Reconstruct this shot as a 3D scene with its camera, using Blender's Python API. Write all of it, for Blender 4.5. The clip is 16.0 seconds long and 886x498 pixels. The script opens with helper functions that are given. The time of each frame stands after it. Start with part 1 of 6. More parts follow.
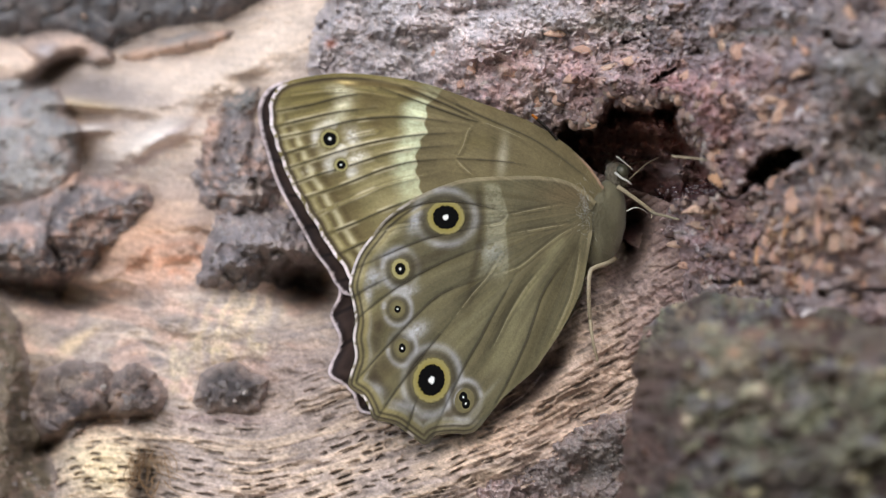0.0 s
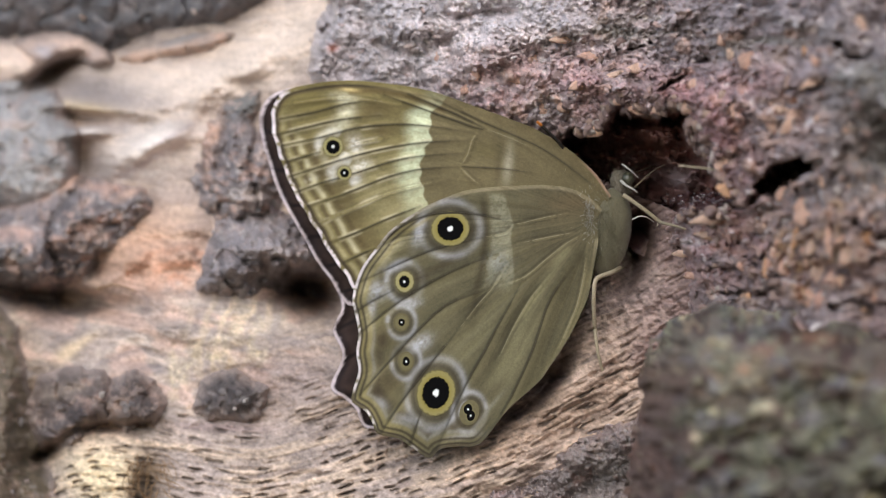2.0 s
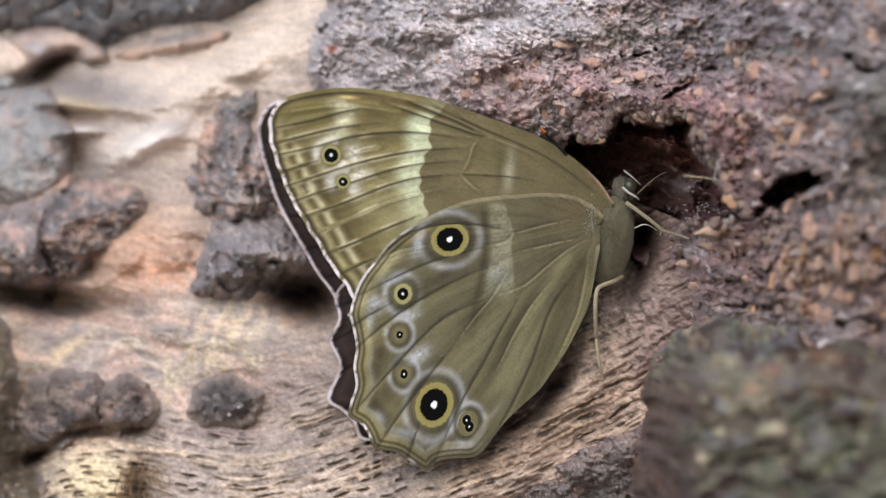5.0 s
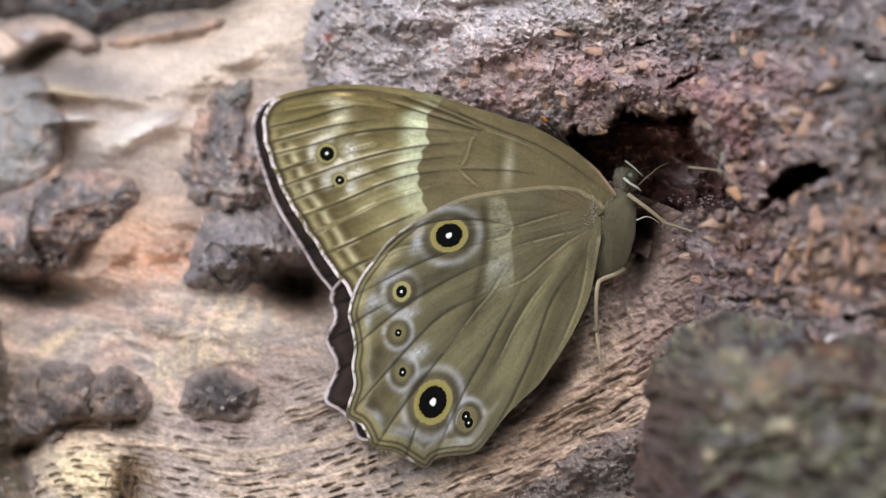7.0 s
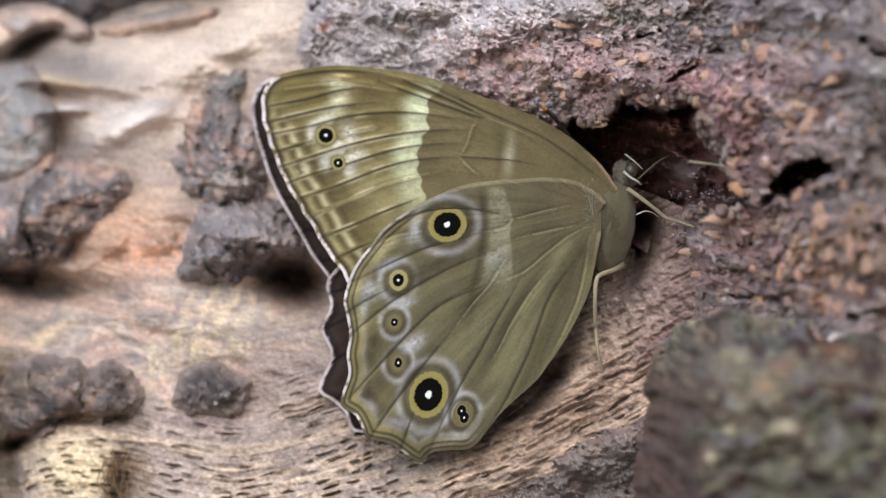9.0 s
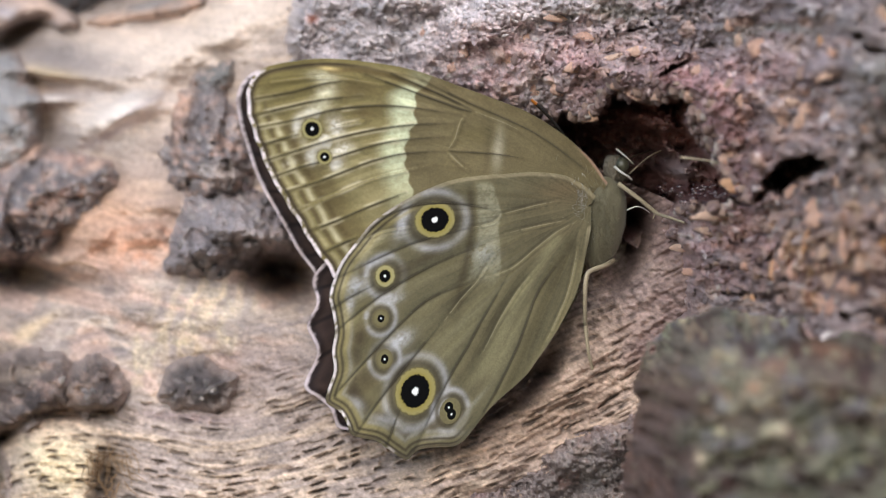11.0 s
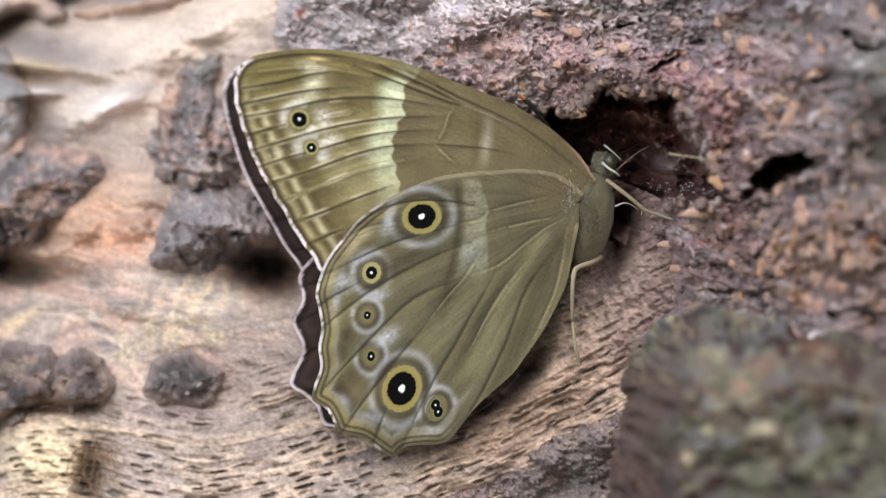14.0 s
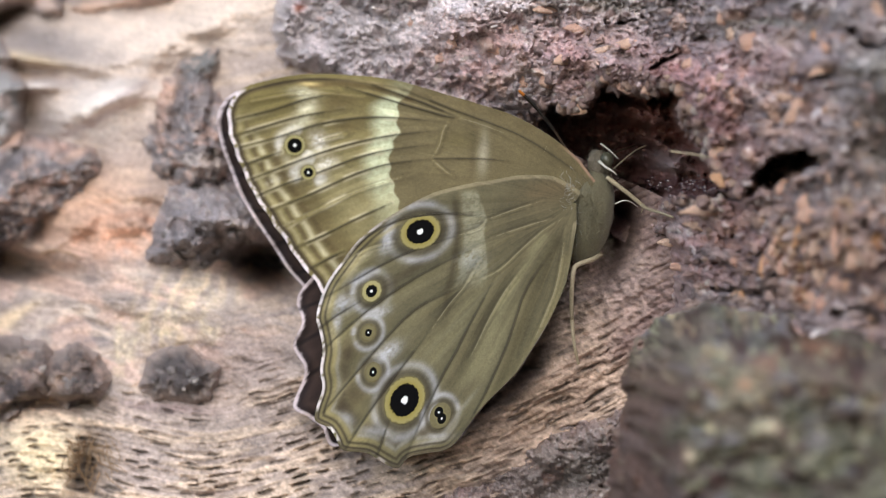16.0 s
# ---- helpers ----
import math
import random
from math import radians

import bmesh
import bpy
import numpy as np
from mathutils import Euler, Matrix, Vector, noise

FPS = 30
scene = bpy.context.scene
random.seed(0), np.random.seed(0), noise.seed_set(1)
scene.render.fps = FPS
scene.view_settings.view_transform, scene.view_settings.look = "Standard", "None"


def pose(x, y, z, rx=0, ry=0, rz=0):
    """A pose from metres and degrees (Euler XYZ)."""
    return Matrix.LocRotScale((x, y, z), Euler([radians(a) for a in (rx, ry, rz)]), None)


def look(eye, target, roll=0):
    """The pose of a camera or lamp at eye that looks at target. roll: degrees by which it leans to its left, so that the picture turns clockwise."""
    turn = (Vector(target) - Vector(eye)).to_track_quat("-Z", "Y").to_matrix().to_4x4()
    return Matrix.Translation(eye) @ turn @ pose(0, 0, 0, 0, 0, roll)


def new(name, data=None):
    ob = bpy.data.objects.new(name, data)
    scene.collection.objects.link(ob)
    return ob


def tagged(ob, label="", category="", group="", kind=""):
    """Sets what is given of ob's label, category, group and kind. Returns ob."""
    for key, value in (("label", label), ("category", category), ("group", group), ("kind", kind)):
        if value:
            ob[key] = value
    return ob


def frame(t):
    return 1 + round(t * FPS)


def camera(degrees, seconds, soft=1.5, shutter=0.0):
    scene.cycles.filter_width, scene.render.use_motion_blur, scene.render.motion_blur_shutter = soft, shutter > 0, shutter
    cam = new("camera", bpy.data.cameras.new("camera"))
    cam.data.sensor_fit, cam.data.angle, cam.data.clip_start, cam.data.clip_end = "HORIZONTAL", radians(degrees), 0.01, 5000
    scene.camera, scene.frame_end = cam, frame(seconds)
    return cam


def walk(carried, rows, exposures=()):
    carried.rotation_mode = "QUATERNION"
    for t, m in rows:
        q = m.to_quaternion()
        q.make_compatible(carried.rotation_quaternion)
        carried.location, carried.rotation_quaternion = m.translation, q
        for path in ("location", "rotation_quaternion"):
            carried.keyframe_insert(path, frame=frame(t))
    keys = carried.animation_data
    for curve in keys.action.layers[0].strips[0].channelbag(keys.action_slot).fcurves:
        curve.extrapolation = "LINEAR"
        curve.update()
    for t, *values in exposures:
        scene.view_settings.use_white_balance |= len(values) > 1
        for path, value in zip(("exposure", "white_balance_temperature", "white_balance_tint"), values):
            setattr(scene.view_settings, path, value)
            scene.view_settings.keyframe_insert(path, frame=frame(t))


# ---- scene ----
cam = camera(16.0, 16.0, 1.15)
cam.data.dof.use_dof = True
cam.data.dof.focus_distance = 0.268
cam.data.dof.aperture_fstop = 39.0
walk(cam, [
    (0, pose(0.00000, -0.27892, 1.00000, 90.001, 0.021, 0.009)),
    (0.5, pose(0.00077, -0.27917, 1.00095, 89.882, 0.089, 0.098)),
    (1, pose(0.00002, -0.27715, 1.00148, 89.817, 0.014, 0.016)),
    (1.5, pose(-0.00052, -0.27695, 1.00169, 89.789, -0.054, -0.060)),
    (2, pose(-0.00077, -0.27573, 1.00184, 89.771, -0.154, -0.089)),
    (2.5, pose(-0.00063, -0.27571, 1.00204, 89.771, -0.227, -0.090)),
    (3, pose(-0.00048, -0.27559, 1.00222, 89.742, -0.268, -0.093)),
    (3.5, pose(-0.00202, -0.27386, 1.00338, 89.596, -0.355, -0.305)),
    (4, pose(-0.00138, -0.27369, 1.00434, 89.484, -0.502, -0.250)),
    (6.5, pose(-0.00299, -0.26727, 1.00396, 89.347, -0.921, -0.568)),
    (7, pose(-0.00298, -0.26690, 1.00392, 89.300, -0.944, -0.589)),
    (7.5, pose(-0.00252, -0.26716, 1.00392, 89.237, -0.922, -0.522)),
    (8, pose(-0.00234, -0.26639, 1.00406, 89.173, -1.000, -0.532)),
    (8.5, pose(-0.00272, -0.26444, 1.00474, 89.043, -1.040, -0.603)),
    (9, pose(-0.00314, -0.26301, 1.00484, 88.988, -1.104, -0.686)),
    (11.5, pose(-0.00280, -0.26014, 1.00578, 88.682, -1.342, -0.852)),
    (12, pose(-0.00288, -0.26010, 1.00566, 88.685, -1.371, -0.897)),
    (12.5, pose(-0.00271, -0.26035, 1.00597, 88.612, -1.431, -0.915)),
    (13, pose(-0.00261, -0.26002, 1.00586, 88.615, -1.505, -0.937)),
    (13.5, pose(-0.00257, -0.25967, 1.00618, 88.559, -1.559, -0.962)),
    (14, pose(-0.00275, -0.25942, 1.00603, 88.554, -1.585, -1.034)),
    (14.5, pose(-0.00285, -0.25931, 1.00592, 88.572, -1.714, -1.069)),
    (15, pose(-0.00309, -0.25973, 1.00563, 88.604, -1.905, -1.117)),
    (15.5, pose(-0.00360, -0.25883, 1.00575, 88.586, -1.886, -1.211)),
    (16, pose(-0.00365, -0.25825, 1.00562, 88.576, -1.945, -1.248)),
], exposures=[(0.0, 0.46), (4.0, 0.44), (9.0, 0.45), (11.5, 0.54), (16.0, 0.58)])

# ---- light: bright shade under an open sky, soft sun from the upper left in front ----
world = bpy.data.worlds.new("sky")
scene.world = world
world.use_nodes = True
wn = world.node_tree.nodes
sky = wn.new("ShaderNodeTexSky")
sky.sky_type = "NISHITA"
sky.sun_disc = False
SUN_ELEV, SUN_TURN = radians(37.5), radians(194.5)
sky.sun_elevation, sky.sun_rotation = SUN_ELEV, SUN_TURN
wn["Background"].inputs["Strength"].default_value = 0.145
world.node_tree.links.new(sky.outputs["Color"], wn["Background"].inputs["Color"])
sun = new("sun", bpy.data.lights.new("sun", "SUN"))
sun.data.energy, sun.data.angle, sun.data.color = 1.9, radians(60), (1.0, 0.98, 0.95)
sun.matrix_world = look((-0.15, -0.58, 1.46), (0, 0, 1))

# ---- helpers of this scene ----
UNIT = 0.05e-3          # one sheet unit: a twentieth of a millimetre
NEAR = 278.92           # millimetres from the first viewpoint to the middle plane


def place(a, b, y):
    """World place of the sheet point (a to the right, b down), y millimetres behind the middle plane."""
    s = (NEAR + y) / NEAR
    return np.stack([(a - 784) * UNIT * s, y * 1e-3, 1 - (b - 441) * UNIT * s], -1)


def hash2(i, j, seed):
    h = (i.astype(np.int64) * 374761393 + j.astype(np.int64) * 668265263 + seed * 1442695041) & 0x7FFFFFFF
    h = ((h ^ (h >> 13)) * 1274126177) & 0x7FFFFFFF
    h = ((h ^ (h >> 16)) * 69069) & 0x7FFFFFFF
    return ((h ^ (h >> 11)) & 0xFFFFF) / 1048575.0


def vnoise(x, y, seed=0):
    """Smooth noise, -1 to 1."""
    i, j = np.floor(x), np.floor(y)
    fx, fy = x - i, y - j
    fx, fy = fx * fx * fx * (fx * (fx * 6 - 15) + 10), fy * fy * fy * (fy * (fy * 6 - 15) + 10)
    n = hash2(i, j, seed) * (1 - fx) * (1 - fy) + hash2(i + 1, j, seed) * fx * (1 - fy)
    n = n + hash2(i, j + 1, seed) * (1 - fx) * fy + hash2(i + 1, j + 1, seed) * fx * fy
    return n * 2 - 1


def fbm(x, y, octaves=4, seed=0, gain=0.5):
    out, amp, tot = 0, 1.0, 0.0
    for k in range(octaves):
        c, s = math.cos(k * 1.1), math.sin(k * 1.1)
        out = out + amp * vnoise((x * c - y * s) * 2 ** k + 17 * k, (x * s + y * c) * 2 ** k - 31 * k, seed + k)
        tot += amp
        amp *= gain
    return out / tot


def cells(x, y, seed=0):
    """Cell noise: the distance to the nearest and second nearest seed, and a random number of the nearest."""
    i, j = np.floor(x), np.floor(y)
    d1 = np.full(x.shape, 9.0)
    d2 = np.full(x.shape, 9.0)
    tint = np.zeros(x.shape)
    for di in (-1, 0, 1):
        for dj in (-1, 0, 1):
            ci, cj = i + di, j + dj
            px = ci + hash2(ci, cj, seed)
            py = cj + hash2(ci, cj, seed + 71)
            d = np.hypot(px - x, py - y)
            closer = d < d1
            d2 = np.where(closer, d1, np.minimum(d2, d))
            tint = np.where(closer, hash2(ci, cj, seed + 143), tint)
            d1 = np.where(closer, d, d1)
    return d1, d2, tint


def smooth(x, lo, hi):
    t = np.clip((x - lo) / (hi - lo), 0, 1)
    return t * t * (3 - 2 * t)


def blob(a, b, ca, cb, ra, rb, turn=0.0):
    """A soft round patch, 1 in the middle."""
    c, s = math.cos(radians(turn)), math.sin(radians(turn))
    p, q = (a - ca) * c + (b - cb) * s, -(a - ca) * s + (b - cb) * c
    return np.exp(-((p / ra) ** 2 + (q / rb) ** 2))


def inside(a, b, outline):
    """Signed distance to a closed outline, positive inside."""
    n = len(outline)
    best = np.full(a.shape, 1e9)
    odd = np.zeros(a.shape, bool)
    for k in range(n):
        (x0, y0), (x1, y1) = outline[k], outline[(k + 1) % n]
        dx, dy = x1 - x0, y1 - y0
        t = np.clip(((a - x0) * dx + (b - y0) * dy) / (dx * dx + dy * dy), 0, 1)
        best = np.minimum(best, np.hypot(a - x0 - t * dx, b - y0 - t * dy))
        if dy:
            odd ^= ((y0 > b) != (y1 > b)) & (a < x0 + (b - y0) * dx / dy)
    return np.where(odd, best, -best)


def mix(c0, c1, f):
    return c0 + (np.asarray(c1) - c0) * f[..., None]


def lin(*rgb):
    """Linear colour from 0..255."""
    c = np.array(rgb) / 255.0
    return np.where(c < 0.04045, c / 12.92, ((c + 0.055) / 1.055) ** 2.4)


def spline(points, closed=False, steps=10):
    """A smooth line through the points."""
    p = np.array(points, float)
    p = np.vstack([2 * p[0] - p[1], p, 2 * p[-1] - p[-2]])
    t = np.linspace(0, 1, steps, endpoint=False)[:, None]
    out = []
    for k in range(1, len(p) - 2):
        p0, p1, p2, p3 = p[k - 1], p[k], p[k + 1], p[k + 2]
        out.append(0.5 * (2 * p1 + (p2 - p0) * t + (2 * p0 - 5 * p1 + 4 * p2 - p3) * t ** 2 + (3 * p1 - p0 - 3 * p2 + p3) * t ** 3))
    return np.vstack(out + [p[-2:-1]])


def line_distance(a, b, line):
    best = np.full(a.shape, 1e9)
    for (x0, y0), (x1, y1) in zip(line[:-1], line[1:]):
        dx, dy = x1 - x0, y1 - y0
        t = np.clip(((a - x0) * dx + (b - y0) * dy) / (dx * dx + dy * dy + 1e-9), 0, 1)
        best = np.minimum(best, np.hypot(a - x0 - t * dx, b - y0 - t * dy))
    return best


def tube(line3, r0, r1, sides=6):
    """A round thin tube along a line in space."""
    p = np.asarray(line3)
    tang = np.gradient(p, axis=0)
    tang /= np.linalg.norm(tang, axis=1)[:, None] + 1e-12
    side = np.cross(tang, np.array([0.13, 1.0, 0.21]))
    side /= np.linalg.norm(side, axis=1)[:, None] + 1e-12
    up = np.cross(side, tang)
    r = (np.linspace(r0, r1, len(p)) if np.isscalar(r1) else np.asarray(r1))[:, None, None]
    t = np.linspace(0, 2 * math.pi, sides, endpoint=False)[None, :, None]
    ring = p[:, None] + r * (np.cos(t) * side[:, None] + np.sin(t) * up[:, None])
    n = len(p)
    verts = np.vstack([ring.reshape(-1, 3), p[:1], p[-1:]])
    k = np.arange(n * sides).reshape(n, sides)
    q = np.stack([k[:-1], np.roll(k, -1, 1)[:-1], np.roll(k, -1, 1)[1:], k[1:]], -1).reshape(-1, 4)
    c0 = np.stack([np.full(sides, n * sides), np.roll(k[0], -1), k[0], k[0]], -1)
    c1 = np.stack([np.full(sides, n * sides + 1), k[-1], np.roll(k[-1], -1), np.roll(k[-1], -1)], -1)
    tri = np.vstack([np.c_[q[:, 0], q[:, 1], q[:, 2]], np.c_[q[:, 0], q[:, 2], q[:, 3]], c0[:, :3], c1[:, :3]])
    return verts, tri


def mesh_from(name, verts, faces, tone=None, smooth_shade=True):
    """A mesh from arrays of corners and quads (or triangles), with its colour layer."""
    me = bpy.data.meshes.new(name)
    faces = np.asarray(faces, np.int32)
    k = faces.shape[1]
    me.vertices.add(len(verts))
    me.vertices.foreach_set("co", np.asarray(verts, np.float32).ravel())
    me.loops.add(faces.size)
    me.loops.foreach_set("vertex_index", faces.ravel())
    me.polygons.add(len(faces))
    me.polygons.foreach_set("loop_start", np.arange(0, faces.size, k, dtype=np.int32))
    me.update(calc_edges=True)
    me.polygons.foreach_set("use_smooth", np.full(len(faces), smooth_shade))
    if tone is not None:
        layer = me.attributes.new("tone", "FLOAT_COLOR", "POINT")
        layer.data.foreach_set("color", np.c_[np.clip(tone, 0, 1), np.ones(len(tone))].astype(np.float32).ravel())
    me.validate()
    return me


def grid_faces(nb, na, keep=None):
    k = np.arange(nb * na).reshape(nb, na)
    f = np.stack([k[:-1, :-1], k[1:, :-1], k[1:, 1:], k[:-1, 1:]], -1)
    return f[keep] if keep is not None else f.reshape(-1, 4)


def used_only(verts, faces, tone):
    ids, back = np.unique(faces, return_inverse=True)
    return verts[ids], back.reshape(faces.shape), tone[ids]


def part(name, me, material, parent, label=""):
    ob = new(name, me)
    me.materials.clear()
    me.materials.append(material)
    if parent:
        ob.parent = parent
    if label:
        ob["label"] = label
    return ob


def stretch(lo, hi, first, last, step, coarse):
    """Steps that are fine between first and last and widen outside."""
    out = list(np.arange(first, last + step / 2, step))
    s, x = step, first
    left = []
    while x > lo:
        s = min(s * 1.25, coarse)
        x -= s
        left.append(x)
    s, x = step, last
    while x < hi:
        s = min(s * 1.25, coarse)
        x += s
        out.append(x)
    return np.array(left[::-1] + out)


# ---- materials ----
def material(name, base=None, rough=0.8, grain=5000.0, vary=0.25, bump=0.3, depth=0.00008, spec=0.3, sheen=0.0, big=300.0):
    """A matt surface: its own colour layer (or one base colour), two scales of variation and fine relief."""
    m = bpy.data.materials.new(name)
    m.use_nodes = True
    nt = m.node_tree
    bs = nt.nodes["Principled BSDF"]
    bs.inputs["Roughness"].default_value = rough
    bs.inputs["Specular IOR Level"].default_value = spec
    bs.inputs["Sheen Weight"].default_value = sheen
    co = nt.nodes.new("ShaderNodeTexCoord")
    fine = nt.nodes.new("ShaderNodeTexNoise")
    fine.inputs["Scale"].default_value, fine.inputs["Detail"].default_value = grain, 4
    wide = nt.nodes.new("ShaderNodeTexNoise")
    wide.inputs["Scale"].default_value, wide.inputs["Detail"].default_value = big, 3
    for n in (fine, wide):
        nt.links.new(co.outputs["Object"], n.inputs["Vector"])
    both = nt.nodes.new("ShaderNodeMath")
    both.operation = "MULTIPLY_ADD"
    nt.links.new(fine.outputs["Fac"], both.inputs[0])
    both.inputs[1].default_value = 0.65
    half = nt.nodes.new("ShaderNodeMath")
    half.operation = "MULTIPLY"
    half.inputs[1].default_value = 0.35
    nt.links.new(wide.outputs["Fac"], half.inputs[0])
    nt.links.new(half.outputs[0], both.inputs[2])
    span = nt.nodes.new("ShaderNodeMapRange")
    span.inputs["From Min"].default_value, span.inputs["From Max"].default_value = 0.3, 0.7
    span.inputs["To Min"].default_value, span.inputs["To Max"].default_value = 1 - vary, 1 + vary
    nt.links.new(both.outputs[0], span.inputs["Value"])
    tint = nt.nodes.new("ShaderNodeMix")
    tint.data_type, tint.blend_type = "RGBA", "MULTIPLY"
    tint.inputs["Factor"].default_value = 1.0
    if base is None:
        layer = nt.nodes.new("ShaderNodeAttribute")
        layer.attribute_name = "tone"
        nt.links.new(layer.outputs["Color"], tint.inputs["A"])
    else:
        tint.inputs["A"].default_value = (*base, 1)
    nt.links.new(span.outputs["Result"], tint.inputs["B"])
    nt.links.new(tint.outputs["Result"], bs.inputs["Base Color"])
    relief = nt.nodes.new("ShaderNodeBump")
    relief.inputs["Strength"].default_value, relief.inputs["Distance"].default_value = bump, depth
    nt.links.new(fine.outputs["Fac"], relief.inputs["Height"])
    nt.links.new(relief.outputs["Normal"], bs.inputs["Normal"])
    return m


WOOD = material("bare_wood", rough=0.72, grain=3200, vary=0.28, bump=0.55, depth=0.00012, spec=0.35)
BARK = material("rough_bark", rough=0.3, grain=4500, vary=0.45, bump=0.9, depth=0.0002, spec=0.6)
STONEY = material("grey_bark", rough=0.62, grain=3500, vary=0.45, bump=1.0, depth=0.00025, spec=0.45)
MOSSY = material("weathered_bark", rough=0.85, grain=1800, vary=0.5, bump=0.9, depth=0.0003, spec=0.25)
WING = material("wing_scales", rough=0.7, grain=8000, vary=0.16, bump=0.4, depth=0.00004, spec=0.12, sheen=0.05)
VEIN_DARK = material("dark_vein", tuple(lin(62, 54, 38)), rough=0.6, grain=9000, vary=0.2)
VEIN_PALE = material("pale_vein", tuple(lin(122, 114, 90)), rough=0.6, grain=9000, vary=0.2)
FUR = material("body_fur", tuple(lin(110, 105, 83)), rough=0.85, grain=9000, vary=0.3, bump=0.5, depth=0.0001, sheen=0.15)
DUSK = material("dusky_fur", tuple(lin(118, 110, 96)), rough=0.85, grain=7000, vary=0.4, bump=1.0, depth=0.0002)
LEG = material("leg_scales", tuple(lin(158, 146, 122)), rough=0.6, grain=9000, vary=0.25)
WHITE = material("white_scales", tuple(lin(190, 188, 180)), rough=0.6, grain=9000, vary=0.15)
FEELER = material("antenna_scales", tuple(lin(74, 60, 46)), rough=0.7, grain=9000, vary=0.3)
BLACK = material("black_scales", tuple(lin(24, 20, 18)), rough=0.5, grain=9000, vary=0.2)
HAIR = material("pale_hair", tuple(lin(124, 118, 96)), rough=0.8, grain=9000, vary=0.2)
ORANGE = material("orange_scales", tuple(lin(178, 108, 42)), rough=0.5, grain=9000, vary=0.2)
EYE = material("eye_surface", tuple(lin(72, 71, 56)), rough=0.35, grain=9000, vary=0.2, bump=0.05, spec=0.6)
SAP = material("dark_sap", tuple(lin(60, 38, 40)), rough=0.12, grain=6000, vary=0.3, bump=0.2, spec=0.8)
FIBRE = material("wood_fibre", tuple(lin(150, 122, 92)), rough=0.8, grain=6000, vary=0.3)
SOIL = material("forest_soil", tuple(lin(84, 66, 48)), rough=0.95, grain=60, vary=0.4, bump=1.0, depth=0.02, big=2.0)
TRUNK = material("trunk_bark", tuple(lin(104, 88, 76)), rough=0.9, grain=90, vary=0.5, bump=1.0, depth=0.01, big=12.0)


def spot_material(inner, outer):
    m = bpy.data.materials.new("eyespot_scales")
    m.use_nodes = True
    nt = m.node_tree
    bs = nt.nodes["Principled BSDF"]
    bs.inputs["Roughness"].default_value = 0.65
    bs.inputs["Specular IOR Level"].default_value = 0.05
    layer = nt.nodes.new("ShaderNodeAttribute")
    layer.attribute_name = "tone"
    co = nt.nodes.new("ShaderNodeTexCoord")
    fine = nt.nodes.new("ShaderNodeTexNoise")
    fine.inputs["Scale"].default_value = 3800
    nt.links.new(co.outputs["Object"], fine.inputs["Vector"])
    add = nt.nodes.new("ShaderNodeMath")
    add.operation = "MULTIPLY_ADD"
    add.inputs[1].default_value = 0.17
    nt.links.new(fine.outputs["Fac"], add.inputs[0])
    nt.links.new(layer.outputs["Fac"], add.inputs[2])
    ramp = nt.nodes.new("ShaderNodeValToRGB")
    stops = [(0.0, (225, 225, 220)), (0.17, (225, 225, 220)), (0.24, (6, 5, 5)), (0.68, (7, 6, 5)),
             (0.73, inner), (0.93, outer), (1.0, (94, 86, 57))]
    el = ramp.color_ramp.elements
    while len(el) < len(stops):
        el.new(0.5)
    for e, (p, c) in zip(el, stops):
        e.position, e.color = p, (*lin(*c), 1)
    nt.links.new(add.outputs[0], ramp.inputs["Fac"])
    nt.links.new(ramp.outputs["Color"], bs.inputs["Base Color"])
    return m


SPOT = spot_material((132, 120, 66), (136, 126, 80))
SPOT_SOFT = spot_material((148, 138, 90), (146, 138, 98))
SPOT_DULL = spot_material((112, 104, 72), (104, 96, 70))

# ---- ground and trunk ----
GROUND_Z = 0.0


def build_ground():
    n = 60
    r = np.linspace(-1, 1, n)
    x = np.sign(r) * (np.abs(r) ** 3) * 400
    gx, gy = np.meshgrid(x, x)
    gz = GROUND_Z + 0.03 * fbm(gx * 0.9, gy * 0.9, 3, 5) * (np.hypot(gx, gy) < 30)
    ob = part("ground", mesh_from("ground", np.stack([gx, gy, gz], -1).reshape(-1, 3), grid_faces(n, n)), SOIL, None)
    tagged(ob, "brown forest soil round the tree", "ground", kind="structure")


def build_trunk():
    nz, na = 150, 120
    z = np.linspace(-0.05, 4.2, nz)[:, None]
    t = np.linspace(0, 2 * math.pi, na)[None, :]
    r = 0.335 + 0.12 * np.exp(-(z + 0.05) / 0.18) * (1 + 0.3 * np.sin(5 * t)) - 0.02 * z + 0.006 * np.sin(9 * t + z * 4)
    r = r + 0.012 * fbm(t * 6 + 0 * z, z * 8 + 0 * t, 3, 3) * np.sin(t / 2) ** 2
    r = r * np.sqrt(np.clip((4.2 - z) / 0.35, 0, 1))          # the broken top rounds off
    v = np.stack([0.246 + r * np.cos(t), 0.250 + r * np.sin(t), z + 0 * t], -1).reshape(-1, 3)
    ob = part("trunk", mesh_from("trunk", v, grid_faces(nz, na)), TRUNK, None)
    tagged(ob, "thick brown tree trunk standing in the soil", "tree trunk", kind="structure")


# ---- bare wood ----
BARK_EDGE = [(600, -900), (577, 0), (545, 60), (530, 120), (565, 180), (800, 260), (1000, 345), (1085, 385), (1140, 405),
             (1185, 425), (1198, 470), (1195, 540), (1150, 600), (1135, 690), (1005, 742), (930, 800), (765, 848), (690, 890),
             (620, 1900), (3200, 1900), (3200, -900)]


